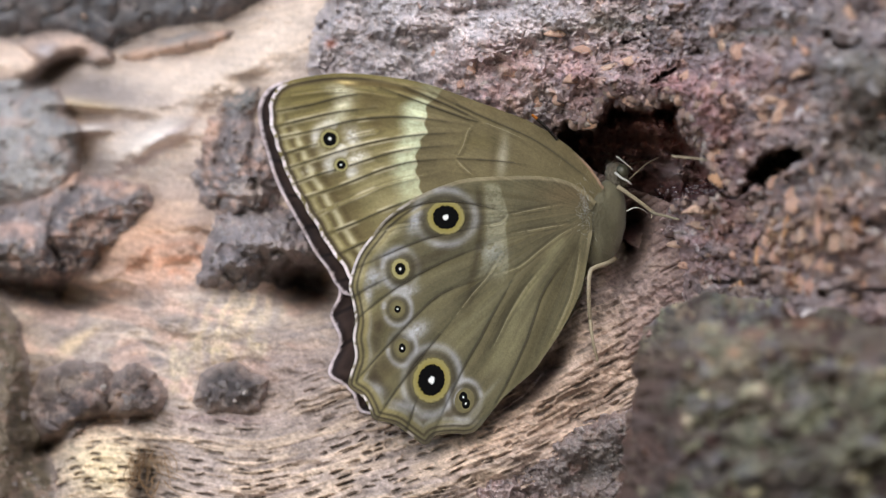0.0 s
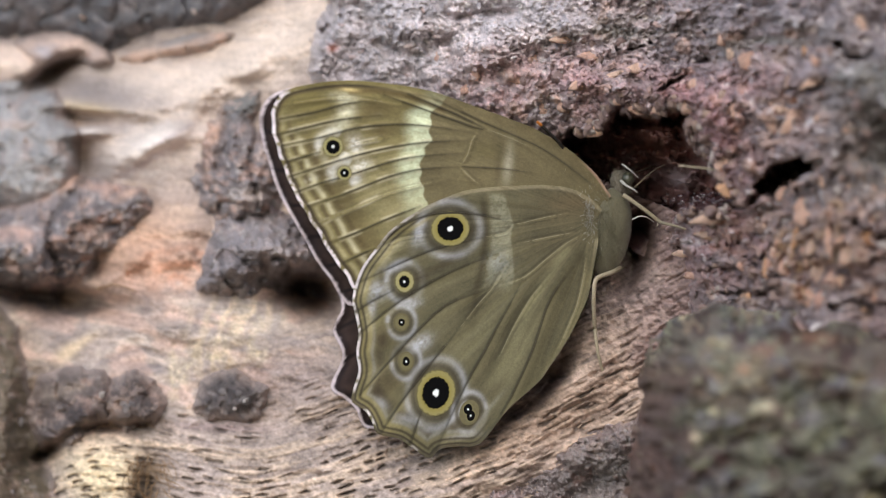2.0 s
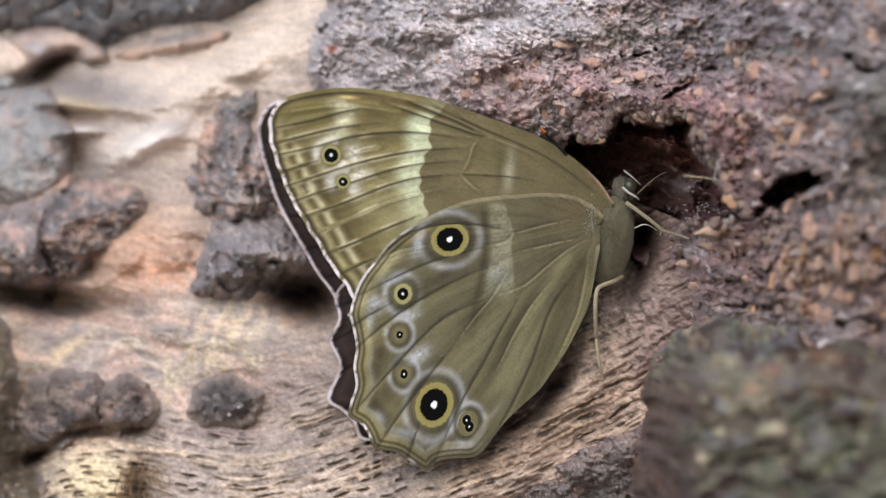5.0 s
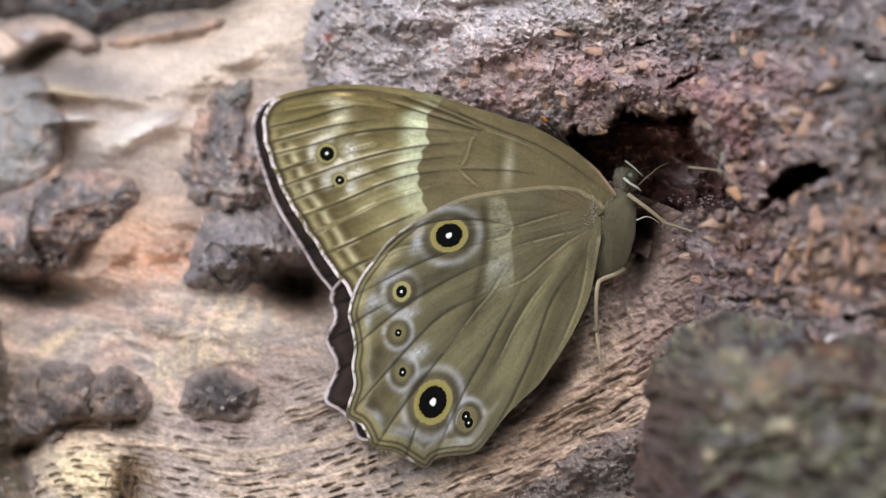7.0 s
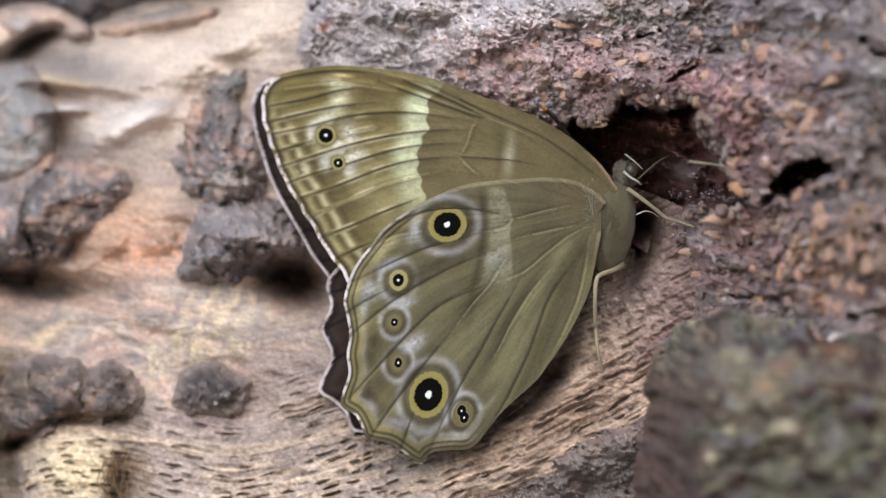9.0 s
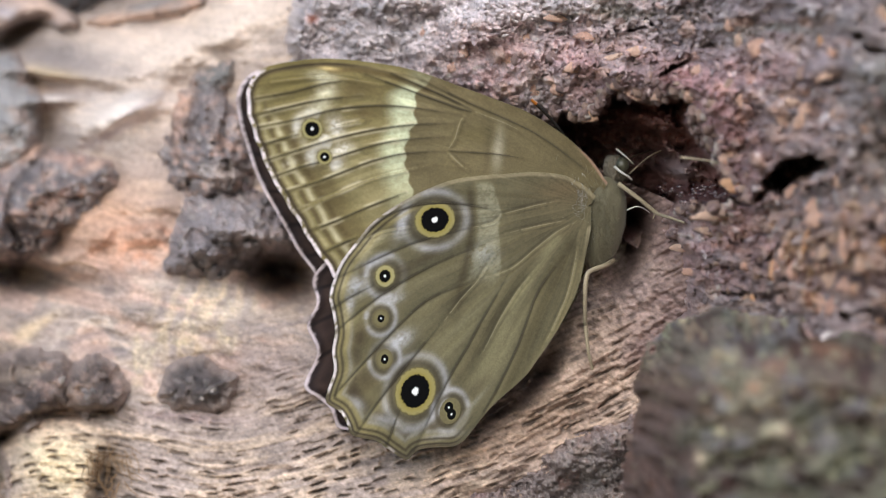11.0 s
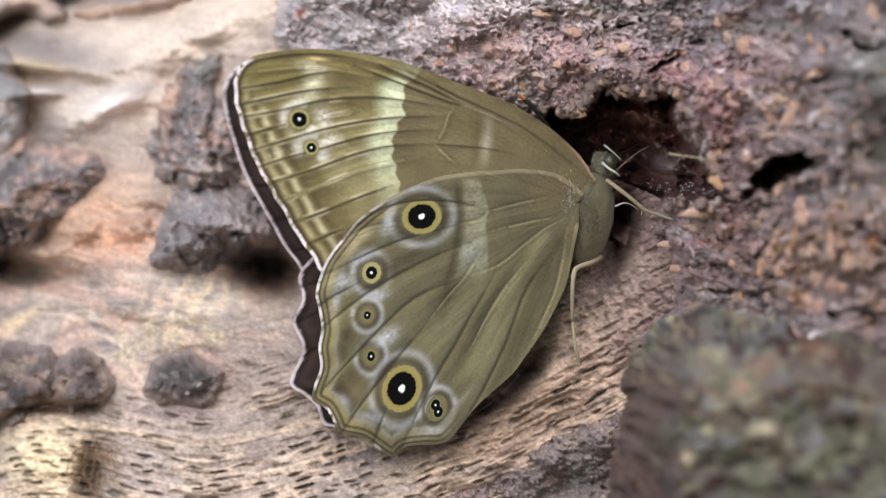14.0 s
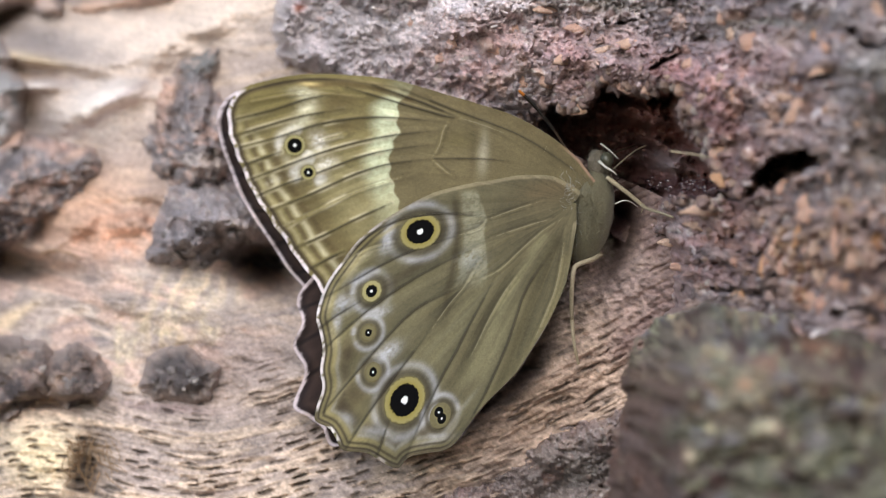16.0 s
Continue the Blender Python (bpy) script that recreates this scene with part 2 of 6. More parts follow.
def wood_depth(a, b):
    a, b = np.clip(a, -700, 2200), np.clip(b, -700, 1600)
    return 17.1 - 0.0405 * (a - 784) - 0.0213 * (b - 441) + 0.0444e-3 * (a - 784) * (b - 441)


def grain_line(a):
    """Height of the grain as it sweeps along the wood."""
    k = np.linspace(-900, 2400, 400)
    line = np.interp(k, [-900, -100, 60, 150, 300, 480, 640, 850, 1000, 1150, 1500, 2400],
                     [1500, 1000, 850, 800, 836, 848, 800, 735, 672, 598, 400, 100])
    line = np.convolve(np.pad(line, 8, "edge"), np.ones(17) / 17, "valid")
    return np.interp(a, k, line)


def seat(a, b, y):
    """World places of the surface; round the part that is seen it curves inwards until it meets the trunk."""
    u = np.maximum.reduce([(-110 - a) / 300, (a - 1690) / 310, (-110 - b) / 300, (b - 990) / 300])
    return place(a, b, y) + np.array([0.084, 0.072, 0]) * (np.clip(u, 0, 1) ** 2)[..., None]


def wood_shape(a, b):
    """The wood with its swells and hollows, without the grain."""
    y = wood_depth(a, b)
    # swells, hollows and ridges
    y = y - 2.2 * fbm(a / 190, b / 150, 4, 21)
    y = y - 3.0 * blob(a, b, 330, 560, 190, 60, 8) - 2.5 * blob(a, b, 560, 620, 130, 70, -10)
    y = y - 2.5 * blob(a, b, 250, 460, 90, 60, -15) - 3.5 * blob(a, b, 330, 150, 210, 42, -20)
    y = y - 3.0 * blob(a, b, 230, 270, 80, 40, -25) + 3.0 * blob(a, b, 150, 205, 90, 14, 4) + 3.0 * blob(a, b, 150, 290, 22, 50, -10) + 4.0 * blob(a, b, 80, 150, 60, 12, -14)
    y = y - 4.0 * blob(a, b, 190, 840, 110, 70, 10) + 5.0 * blob(a, b, 262, 848, 24, 60, 10)
    y = y + 24.0 * blob(a, b, 548, 506, 54, 34, 20) + 20.0 * blob(a, b, 95, 520, 98, 21, 8) + 3.0 * blob(a, b, 175, 470, 26, 20, -42)
    y = y - 2.0 * blob(a, b, 970, 690, 110, 40, -35) - 2.2 * blob(a, b, 890, 750, 160, 50, -25) - 1.8 * blob(a, b, 870, 810, 150, 40, -20) + 9.0 * blob(a, b, 1114, 440, 19, 50, 20) + 6.0 * blob(a, b, 60, 790, 40, 160, 10) + 7.0 * blob(a, b, 92, 790, 26, 18, -35)
    y = y - 3.0 * blob(a, b, 1060, 620, 150, 60, -32)
    y = y - 2.0 * blob(a, b, 800, 850, 160, 40, -22) + 2.0 * blob(a, b, 985, 605, 60, 16, -58)
    y = y + 7.0 * blob(a, b, 962, 660, 46, 15, -48) + 4.0 * blob(a, b, 905, 715, 36, 9, -36)
    y = y - 2.5 * blob(a, b, 140, 184, 60, 10, 5) - 4.0 * blob(a, b, 158, 229, 34, 10, -4) - 3.0 * blob(a, b, 285, 240, 60, 16, -30)
    # folds of the rusty swelling
    for fold, h in (([(205, 472), (260, 442), (330, 436), (388, 458)], 2.6), ([(200, 428), (270, 398), (345, 396)], 1.6),
                    ([(120, 190), (220, 200), (330, 178), (450, 110)], 1.2), ([(150, 250), (230, 262), (330, 230)], 1.4)):
        y = y - h * np.exp(-(line_distance(a, b, spline(fold, steps=4)) / 24) ** 2) * (1 + 0.8 * fbm(a / 40, b / 30, 2, 23))
    y = y + 3.0 * np.exp(-(line_distance(a, b, spline([(66, 800), (104, 774), (140, 748), (200, 743), (262, 738)], steps=4)) / 8) ** 2)
    y = y + 6.0 * blob(a, b, 110, 118, 48, 14, -28) + 12.0 * blob(a, b, 1112, 396, 21, 32, 20)
    return y


# wisps of pale grain and their half widths
WISPS = [([(347, 600), (341, 622), (326, 648), (318, 662)], 4), ([(379, 598), (384, 622), (398, 640), (424, 648)], 4.5), ([(371, 604), (372, 622), (380, 640), (372, 660)], 3),
         ([(338, 606), (330, 628), (314, 646)], 3), ([(303, 688), (312, 704), (328, 712)], 3.5), ([(430, 540), (446, 560), (454, 580), (454, 620)], 5),
         ([(310, 672), (300, 650), (306, 622)], 3), ([(418, 556), (404, 578), (396, 600)], 4)]


def build_wood():
    av, bv = stretch(-410, 1600, -60, 1240, 2.1, 40), stretch(-410, 1290, -30, 950, 2.1, 40)
    a, b = np.meshgrid(av, bv)
    warp = 12 * fbm(a / 150, b / 150, 3, 11)
    g = b - grain_line(a) + warp
    s = a + 40 * fbm(a / 200, b / 200, 2, 12)
    lower = smooth(b + 0.2 * (a - 500), 630, 745)
    low_right = smooth(a, 850, 1000)
    grainy = np.maximum(lower, low_right)
    y = wood_shape(a, b)
    y = y - 0.7 * fbm(a / 45, b / 30, 4, 22) * (1 - 0.5 * grainy)
    # fine fibres and the short dark fissures along the grain
    fibre = fbm(s / 60, g / 3.2, 3, 31)
    ridge = fbm(s / 110, g / 11, 2, 32)
    jog = 5 * vnoise(s / 30, g / 30, 45)
    c1, _, k1 = cells(s / 54, (g + 0.5 * jog) / 12, 41)
    c2, _, k2 = cells(s / 84, (g + 0.7 * jog) / 17, 44)
    ragged = 0.10 * vnoise(s / 9, g / 4, 47)
    fiss = np.maximum(smooth(c1 + ragged, 0.29, 0.1) * (k1 > 0.25) * (1 - low_right), smooth(c2 + 1.4 * ragged, 0.27, 0.1) * (k2 > 0.3) * low_right)
    fiss = np.maximum(fiss, 0.5 * smooth(vnoise(s / 24, g / 4.2, 45) + 0.2 * vnoise(s / 60, g / 40, 46), 0.42, 0.7)) * grainy
    fiss = fiss * smooth(fbm(a / 130, b / 130, 2, 43), -0.8, -0.1) * (1 - 0.7 * blob(a, b, 1110, 520, 100, 110))
    curl = fbm((a + 60 * fbm(a / 90, b / 90, 2, 51)) / 60, (b + 0.25 * a + 60 * fbm(a / 110, b / 110, 2, 52)) / 22, 4, 53, 0.6)
    y = y - (0.16 * fibre + 0.30 * ridge) * grainy - (0.25 + 0.5 * blob(a, b, 1110, 520, 100, 120)) * fbm(a / 14, b / 9, 4, 64, 0.65) + 0.8 * fiss - 0.25 * curl * (1 - grainy)
    # colour of the wood: grey-pink, cream, straw and rust
    tone = np.zeros(a.shape + (3,)) + lin(168, 151, 141)
    tone = mix(tone, lin(196, 174, 156), smooth(ridge + 0.5 * fbm(a / 90, b / 60, 3, 61), -0.1, 0.5) * 0.9)
    tone = mix(tone, lin(204, 180, 158), grainy * smooth(ridge + 0.6 * fbm(a / 70, b / 40, 3, 68), -0.2, 0.4) * 0.7)
    tone = mix(tone, lin(132, 116, 110), smooth(fbm(s / 70, g / 12, 3, 62), 0.12, 0.6) * 0.5 * grainy)
    tone = mix(tone, lin(224, 202, 162), blob(a, b, 185, 825, 70, 60, 10) * 0.85)
    tone = mix(tone, lin(188, 160, 138), np.clip(blob(a, b, 990, 700, 150, 40, -30) + 0.8 * blob(a, b, 880, 770, 120, 40, -25), 0, 1) * 0.75)
    tone = mix(tone, lin(138, 120, 116), blob(a, b, 1115, 505, 85, 110, -20) * 0.9)
    tone = mix(tone, lin(192, 175, 160), (smooth(curl, 0.05, 0.45) * (1 - grainy) * smooth(b, 430, 560)) * 0.62)
    tone = mix(tone, lin(124, 114, 112), (smooth(-curl, 0.08, 0.4) * (1 - grainy) * smooth(b, 430, 560)) * 0.62)
    tone = mix(tone, lin(186, 140, 114), blob(a, b, 285, 465, 95, 50, -10) * 0.75)
    tone = mix(tone, lin(196, 156, 130), blob(a, b, 250, 415, 100, 44, -25) * 0.75)
    ring = np.hypot((a - 318) / 1.5, b - 492) + 8 * fbm(a / 30, b / 30, 3, 66)
    tone = mix(tone, lin(196, 134, 100), blob(a, b, 308, 462, 70, 34, -8) * smooth(np.sin(ring / 4.4), -0.5, 0.8) * 0.5)
    swirl = np.hypot((a - 395) / 0.9, b - 622) + 34 * fbm(a / 60, b / 50, 3, 67)
    tone = mix(tone, lin(216, 190, 150), blob(a, b, 385, 615, 70, 44) * smooth(np.sin(swirl / 4.2), 0.0, 0.9) * 0.45)
    tone = mix(tone, lin(120, 108, 102), blob(a, b, 385, 615, 70, 44) * smooth(-np.sin(swirl / 4.2), 0.2, 0.9) * 0.35)
    tone = mix(tone, lin(224, 204, 188), np.clip(blob(a, b, 470, 80, 150, 55, -32) + blob(a, b, 240, 150, 150, 36, -6)
                                                 + 0.9 * blob(a, b, 260, 255, 110, 34, -14), 0, 1) * 0.85)
    tone = mix(tone, lin(150, 138, 134), np.clip(blob(a, b, 200, 60, 220, 30, -8) + blob(a, b, 170, 165, 110, 30, 4) + 0.8 * blob(a, b, 250, 215, 120, 14, -4) + 0.7 * blob(a, b, 210, 300, 90, 26, -10), 0, 1) * 0.75)
    tone = mix(tone, lin(124, 114, 110), np.clip(blob(a, b, 150, 150, 90, 34, 6) + blob(a, b, 165, 285, 40, 34), 0, 1) * 0.8)
    # brown pocket: the shadow below the yellowish ledge, painted in
    tone = mix(tone, lin(110, 92, 78), blob(a, b, 128, 206, 42, 10, 6) * 0.6)
    tone = mix(tone, lin(112, 92, 66), blob(a, b, 36, 720, 52, 190, 3) * 0.85)
    tone = mix(tone, lin(174, 150, 134), low_right * smooth(b, 520, 600) * 0.6)
    tone = mix(tone, lin(98, 89, 83), fiss * 0.88)
    tone = mix(tone, lin(104, 90, 88), np.clip(blob(a, b, 962, 660, 44, 13, -48) + 0.8 * blob(a, b, 905, 715, 34, 8, -36), 0, 1) * 0.85)
    tone = mix(tone, lin(200, 176, 140), blob(a, b, 150, 186, 64, 10, 7) * 0.7)
    # brown streaks painted as the shadows under the ledges
    tone = mix(tone, lin(150, 122, 100), np.clip(blob(a, b, 122, 214, 34, 9, 4) + 0.9 * blob(a, b, 140, 264, 22, 22) + 0.6 * blob(a, b, 270, 206, 90, 7, -3), 0, 1) * 0.6)
    # hollow under the arched rim: brown wood, darkened for its shade
    tone = mix(tone, lin(92, 74, 64), np.clip(blob(a, b, 112, 116, 46, 13, -28) + blob(a, b, 80, 132, 22, 12), 0, 1) * 0.8)
    tone = mix(tone, lin(236, 224, 214), np.clip(blob(a, b, 270, 252, 62, 34, -28) + 0.7 * blob(a, b, 158, 227, 30, 7, -4), 0, 1) * 0.7)
    # lilac streaks painted as shade lines on the pale wood
    tone = mix(tone, lin(168, 154, 156), (blob(a, b, 262, 278, 60, 7, -30) + blob(a, b, 300, 236, 50, 5, -30)).clip(0, 1) * 0.6)
    # soft patches of pink, grey and cream in the calm wood
    calm = (1 - grainy) * smooth(b, 430, 520)
    hue = fbm((a + 40 * fbm(a / 90, b / 90, 2, 57)) / 75, (b - 0.2 * a) / 30, 3, 56)
    tone = mix(tone, lin(206, 172, 154), smooth(hue, 0.05, 0.4) * calm * 0.6)
    tone = mix(tone, lin(150, 140, 136), smooth(-hue, 0.1, 0.45) * calm * 0.6)
    # mauve wood beside the wing, cream and grey streaks over the twin nodules
    tone = mix(tone, lin(158, 138, 130), blob(a, b, 520, 645, 90, 60, -15) * 0.75)
    tone = mix(tone, lin(186, 146, 128), blob(a, b, 500, 625, 50, 16, -20) * smooth(hue, -0.2, 0.3) * 0.6)
    tone = mix(tone, lin(224, 196, 160), np.clip(blob(a, b, 120, 615, 24, 14, -30) + 0.7 * blob(a, b, 150, 594, 34, 8, -30), 0, 1) * 0.8)
    tone = mix(tone, lin(122, 112, 112), np.clip(blob(a, b, 205, 622, 60, 6, -18) + blob(a, b, 250, 640, 60, 8, -6) + 0.8 * blob(a, b, 95, 580, 30, 40), 0, 1) * 0.5)
    # purplish shadow painted below the small nodule
    tone = mix(tone, lin(140, 118, 118), blob(a, b, 400, 742, 90, 9, 2) * 0.6)
    # a little darker to the left of and below the hindwing
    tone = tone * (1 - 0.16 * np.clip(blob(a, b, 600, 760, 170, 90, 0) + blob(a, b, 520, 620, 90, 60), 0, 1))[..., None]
    # pale wisps of grain that part and run round the nodule
    wisp = np.zeros(a.shape)
    for line, w in WISPS:
        far = line_distance(a, b, spline(line, steps=5)) + 5 * fbm(a / 16, b / 16, 2, 71)
        wisp = np.maximum(wisp, np.exp(-(far / w) ** 2) + 0.5 * np.exp(-((far - 2.4 * w) / w) ** 2))
    wisp = wisp * smooth(fbm(a / 22, b / 22, 2, 74), -0.45, 0.35)
    tone = mix(tone, lin(224, 204, 168), wisp * 0.6)
    tone = mix(tone, lin(138, 124, 112), blob(a, b, 350, 630, 70, 50) * smooth(fbm(a / 9, b / 22, 3, 75), 0.1, 0.5) * 0.5)
    drape = blob(a, b, 420, 545, 80, 34, -8) * smooth(np.sin((a + 0.35 * b + 16 * fbm(a / 40, b / 40, 2, 70)) / 5.5), -0.2, 0.9)
    tone = mix(tone, lin(220, 196, 164), drape * 0.6)
    flow = fbm((a + 0.2 * b) / 70, (b - 0.16 * a + 30 * fbm(a / 120, b / 90, 2, 59)) / 8, 3, 58)
    tone = tone * (1 + 0.3 * flow * (1 - grainy) * smooth(b, 440, 520))[..., None]
    tone = mix(tone, lin(74, 60, 50), blob(a, b, 262, 850, 22, 60, 10) * 0.8)
    speck = fbm(a / 7, b / 5, 3, 63) + blob(a, b, 1110, 520, 100, 120) * fbm(a / 11, b / 7, 3, 65)
    speck = speck * (1 - 0.65 * smooth(b, 420, 260) * smooth(a, 640, 560)) * (1 - 0.45 * (1 - grainy))
    tone = tone * (1 + 0.4 * fibre * (0.4 + 0.6 * grainy) + 0.52 * speck)[..., None]
    d = inside(a, b, BARK_EDGE)
    stain = smooth(d + 26 * fbm(a / 34, b / 34, 3, 69), -75, 0) * smooth(a, 980, 1060) * smooth(b, 660, 600)
    tone = mix(tone, lin(126, 104, 100) * (1 + 0.5 * speck)[..., None], stain * 0.85)
    # wood in the gap beside the body darkened, standing for its deep shade
    tone = mix(tone, lin(84, 64, 58), blob(a, b, 1112, 396, 21, 32, 20) * 0.8)
    keep = (d[:-1, :-1] < 60)
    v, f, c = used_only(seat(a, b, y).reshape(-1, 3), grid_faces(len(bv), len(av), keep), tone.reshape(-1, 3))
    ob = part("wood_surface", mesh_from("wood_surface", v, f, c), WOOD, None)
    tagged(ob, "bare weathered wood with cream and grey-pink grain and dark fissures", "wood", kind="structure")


# ---- bark ----
def pebbly(a, b, seed):
    """Relief of crumbly bark, grains at three sizes, and the random tint of the grains."""
    wa, wb = a + 9 * fbm(a / 30, b / 30, 2, seed), b + 9 * fbm(a / 30, b / 30, 2, seed + 5)
    d1, d2, t1 = cells(wa / 26, wb / 21, seed)
    e1, _, t2 = cells(wa / 11, wb / 9, seed + 9)
    big = np.clip(1 - d1 * 1.5, 0, 1) * (t1 > 0.35)
    small = np.clip(1 - e1 * 1.4, 0, 1)
    crack = smooth(d2 - d1, 0.10, 0.0)
    return big, small, crack, t1, t2


def bark_depth(a, b):
    up = np.interp(a, [-900, 300, 580, 800, 1040, 1120, 1200, 1330, 1460, 1600, 1900, 3200], [60, 36, 25, 11.5, -1.5, -6, -13, -27, -40, -48, -62, -90])
    low = np.interp(a, [-900, 300, 700, 1000, 1140, 1200, 1330, 1460, 1600, 1900, 3200], [70, 24, 8, 2, -1, -6, -25, -40, -48, -62, -90])
    back = 6.5 * blob(a, b, 965, 268, 140, 60, 32) + 2.5 * blob(a, b, 790, 195, 150, 50, 15) + 7.0 * blob(a, b, 1040, 330, 44, 34) + 5.0 * blob(a, b, 1005, 283, 50, 28, 40)          # recess behind the resting insect
    return up + (low - up) * smooth(b, 260, 460) + back


# crevices of the crust and their half widths
CREVICES = [([(1248, 501), (1290, 499), (1340, 501)], 6), ([(1452, 520), (1500, 513), (1600, 515)], 10), ([(1156, 148), (1182, 130), (1202, 118)], 7),
            ([(1200, 103), (1225, 95), (1243, 93)], 4), ([(1078, 77), (1110, 75), (1137, 64)], 4), ([(1372, 142), (1415, 137), (1442, 124)], 7),
            ([(1462, 58), (1480, 82), (1510, 82), (1526, 66)], 8), ([(1488, 372), (1530, 393), (1575, 406)], 11), ([(1318, 450), (1343, 432), (1352, 414)], 8),
            ([(1365, 500), (1350, 480), (1360, 468)], 7)]
# upright rusty seams
RUST_LINES = [([(1376, 398), (1372, 420), (1366, 446)], 6), ([(1416, 398), (1411, 425), (1414, 452)], 7), ([(1400, 466), (1396, 482), (1398, 502)], 6), ([(1458, 345), (1452, 368), (1450, 392)], 7),
              ([(1448, 398), (1452, 420), (1444, 436)], 5), ([(1470, 440), (1486, 448), (1500, 438)], 6)]


def bark_surface(a, b):
    """Depth, colour and distance from the margin of the bark crust."""
    d = inside(a, b, BARK_EDGE) + 10 * fbm(a / 28, b / 28, 3, 71) + 5 * vnoise(a / 8, b / 8, 72)
    big, small, crack, t1, t2 = pebbly(a, b, 80)
    crumb = fbm(a / 12, b / 9, 4, 95, 0.65)
    y = bark_depth(a, b)
    y = y - 3.0 * fbm(a / 210, b / 120, 3, 91) - 2.0 * fbm(a / 55, b / 42, 4, 92)
    strata = fbm((a + b * 0.4) / 110, (b - a * 0.12 + 14 * fbm(a / 80, b / 80, 2, 93)) / 26, 3, 94)
    # frayed flakes and shreds, and the rounded tan lumps between them
    wa, wb = a + 20 * fbm(a / 26, b / 26, 3, 104), b + 20 * fbm(a / 26, b / 26, 3, 105)
    shred = fbm((wa * 0.55 - wb * 0.83) / 16, (wa * 0.83 + wb * 0.55) / 8, 3, 106, 0.6)
    # curled shreds: sharp crests that wander
    ca, cb = a + 26 * fbm(a / 34, b / 34, 3, 133), b + 26 * fbm(a / 34, b / 34, 3, 134)
    curls = np.maximum(1 - 3.2 * np.abs(vnoise(ca / 17, cb / 12, 135)), 0.8 - 3.0 * np.abs(vnoise(cb / 11 + 5, ca / 15, 136))).clip(-0.6, 1)
    fray = (1 - 0.6 * smooth(a, 1180, 1300) * smooth(b, 160, 100)) * (0.45 + 0.55 * smooth(fbm(a / 90, b / 70, 2, 137), -0.3, 0.3))
    l1, _, lt = cells(a / 30 + 0.3 * fbm(a / 20, b / 20, 2, 107), b / 26, 108)
    near_hollow = np.clip(blob(a, b, 930, 180, 130, 60, 25) + blob(a, b, 1290, 230, 90, 110, 0) + blob(a, b, 1330, 400, 140, 80, 0) + blob(a, b, 1460, 460, 110, 80) + 0.6 * blob(a, b, 1100, 110, 120, 50), 0, 1)
    nub = smooth(l1, 0.42, 0.12) * (lt < 0.75 * near_hollow)
    # larger tan lumps in clusters
    m1, _, mt = cells(a / 44 + 0.35 * fbm(a / 30, b / 30, 2, 129), b / 38, 130)
    cluster = np.clip(blob(a, b, 1480, 440, 90, 60) + 0.9 * blob(a, b, 1275, 390, 60, 26) + 0.7 * blob(a, b, 1290, 200, 50, 60) + 0.8 * blob(a, b, 920, 170, 60, 36, 25), 0, 1)
    knot = smooth(m1, 0.46, 0.14) * (mt < 0.85 * cluster)
    y = y - 1.6 * knot
    y = y - 0.6 * strata * smooth(b, 400, 240) * smooth(a, 800, 1000) - 0.2 * big - 0.12 * small + 0.35 * crack * (t1 > 0.6) - 0.55 * curls * fray
    y = y - (0.5 * (1 - 2 * np.abs(crumb)) + 0.75 * shred) * (0.62 + 0.38 * smooth(a, 800, 1000)) * (1 - 0.55 * blob(a, b, 1040, 820, 170, 80, -15)) - 1.0 * nub
    seam = np.minimum(line_distance(a, b, spline([(745, -30), (772, 8), (800, 22), (850, 14), (905, 12)], steps=4)),
                      line_distance(a, b, spline([(660, 68), (690, 82), (735, 88), (790, 60)], steps=4)) * 0.7)
    y = y + 1.4 * smooth(seam, 9, 1)
    y = y - 6.0 * blob(a, b, 1545, 140, 90, 55, 10)
    # the shelf over the hollow and the hollow itself
    y = y - 3.0 * blob(a, b, 1100, 150, 150, 26, 4) - 2.5 * blob(a, b, 1250, 220, 34, 70, -12)
    wet = blob(a, b, 1225, 342, 62, 20, 4)
    hr = 13 * fbm(a / 30, b / 30, 3, 96) + 9 * vnoise(a / 13, b / 13, 97) + 4 * vnoise(a / 6, b / 6, 96)
    hole = inside(a, b, [(972, 246), (1000, 214), (1040, 224), (1066, 198), (1086, 172), (1104, 184), (1150, 188), (1172, 176), (1200, 180), (1207, 222),
                         (1238, 266), (1262, 300), (1286, 336), (1262, 354), (1205, 358), (1172, 384), (1150, 412), (1112, 436), (1060, 400), (1050, 335)]) + hr * 0.45
    y = y + (14.0 + 5 * blob(a, b, 1120, 305, 60, 40) - 6.0 * blob(a, b, 1150, 222, 60, 22) + 4 * fbm(a / 26, b / 18, 3, 99)) * smooth(hole, -3, 20)
    y = y - 7.0 * blob(a, b, 1205, 308, 28, 17, 10) - 4.0 * smooth(wet, 0.25, 0.8)
    y = y + 5.0 * blob(a, b, 1168, 386, 46, 22) + 8.0 * blob(a, b, 1124, 366, 24, 32) + 5.0 * blob(a, b, 1070, 260, 34, 34)
    slit = inside(a, b, [(1326, 314), (1354, 279), (1398, 263), (1432, 268), (1406, 290), (1378, 303), (1352, 325)]) + 0.3 * hr
    y = y + 19 * smooth(slit, -9, 7)
    y = y + 6 * smooth(line_distance(a, b, spline([(1270, 346), (1300, 344), (1324, 330), (1346, 306)], steps=4)) + 0.4 * hr, 8, 1)
    crevice = np.zeros(a.shape)
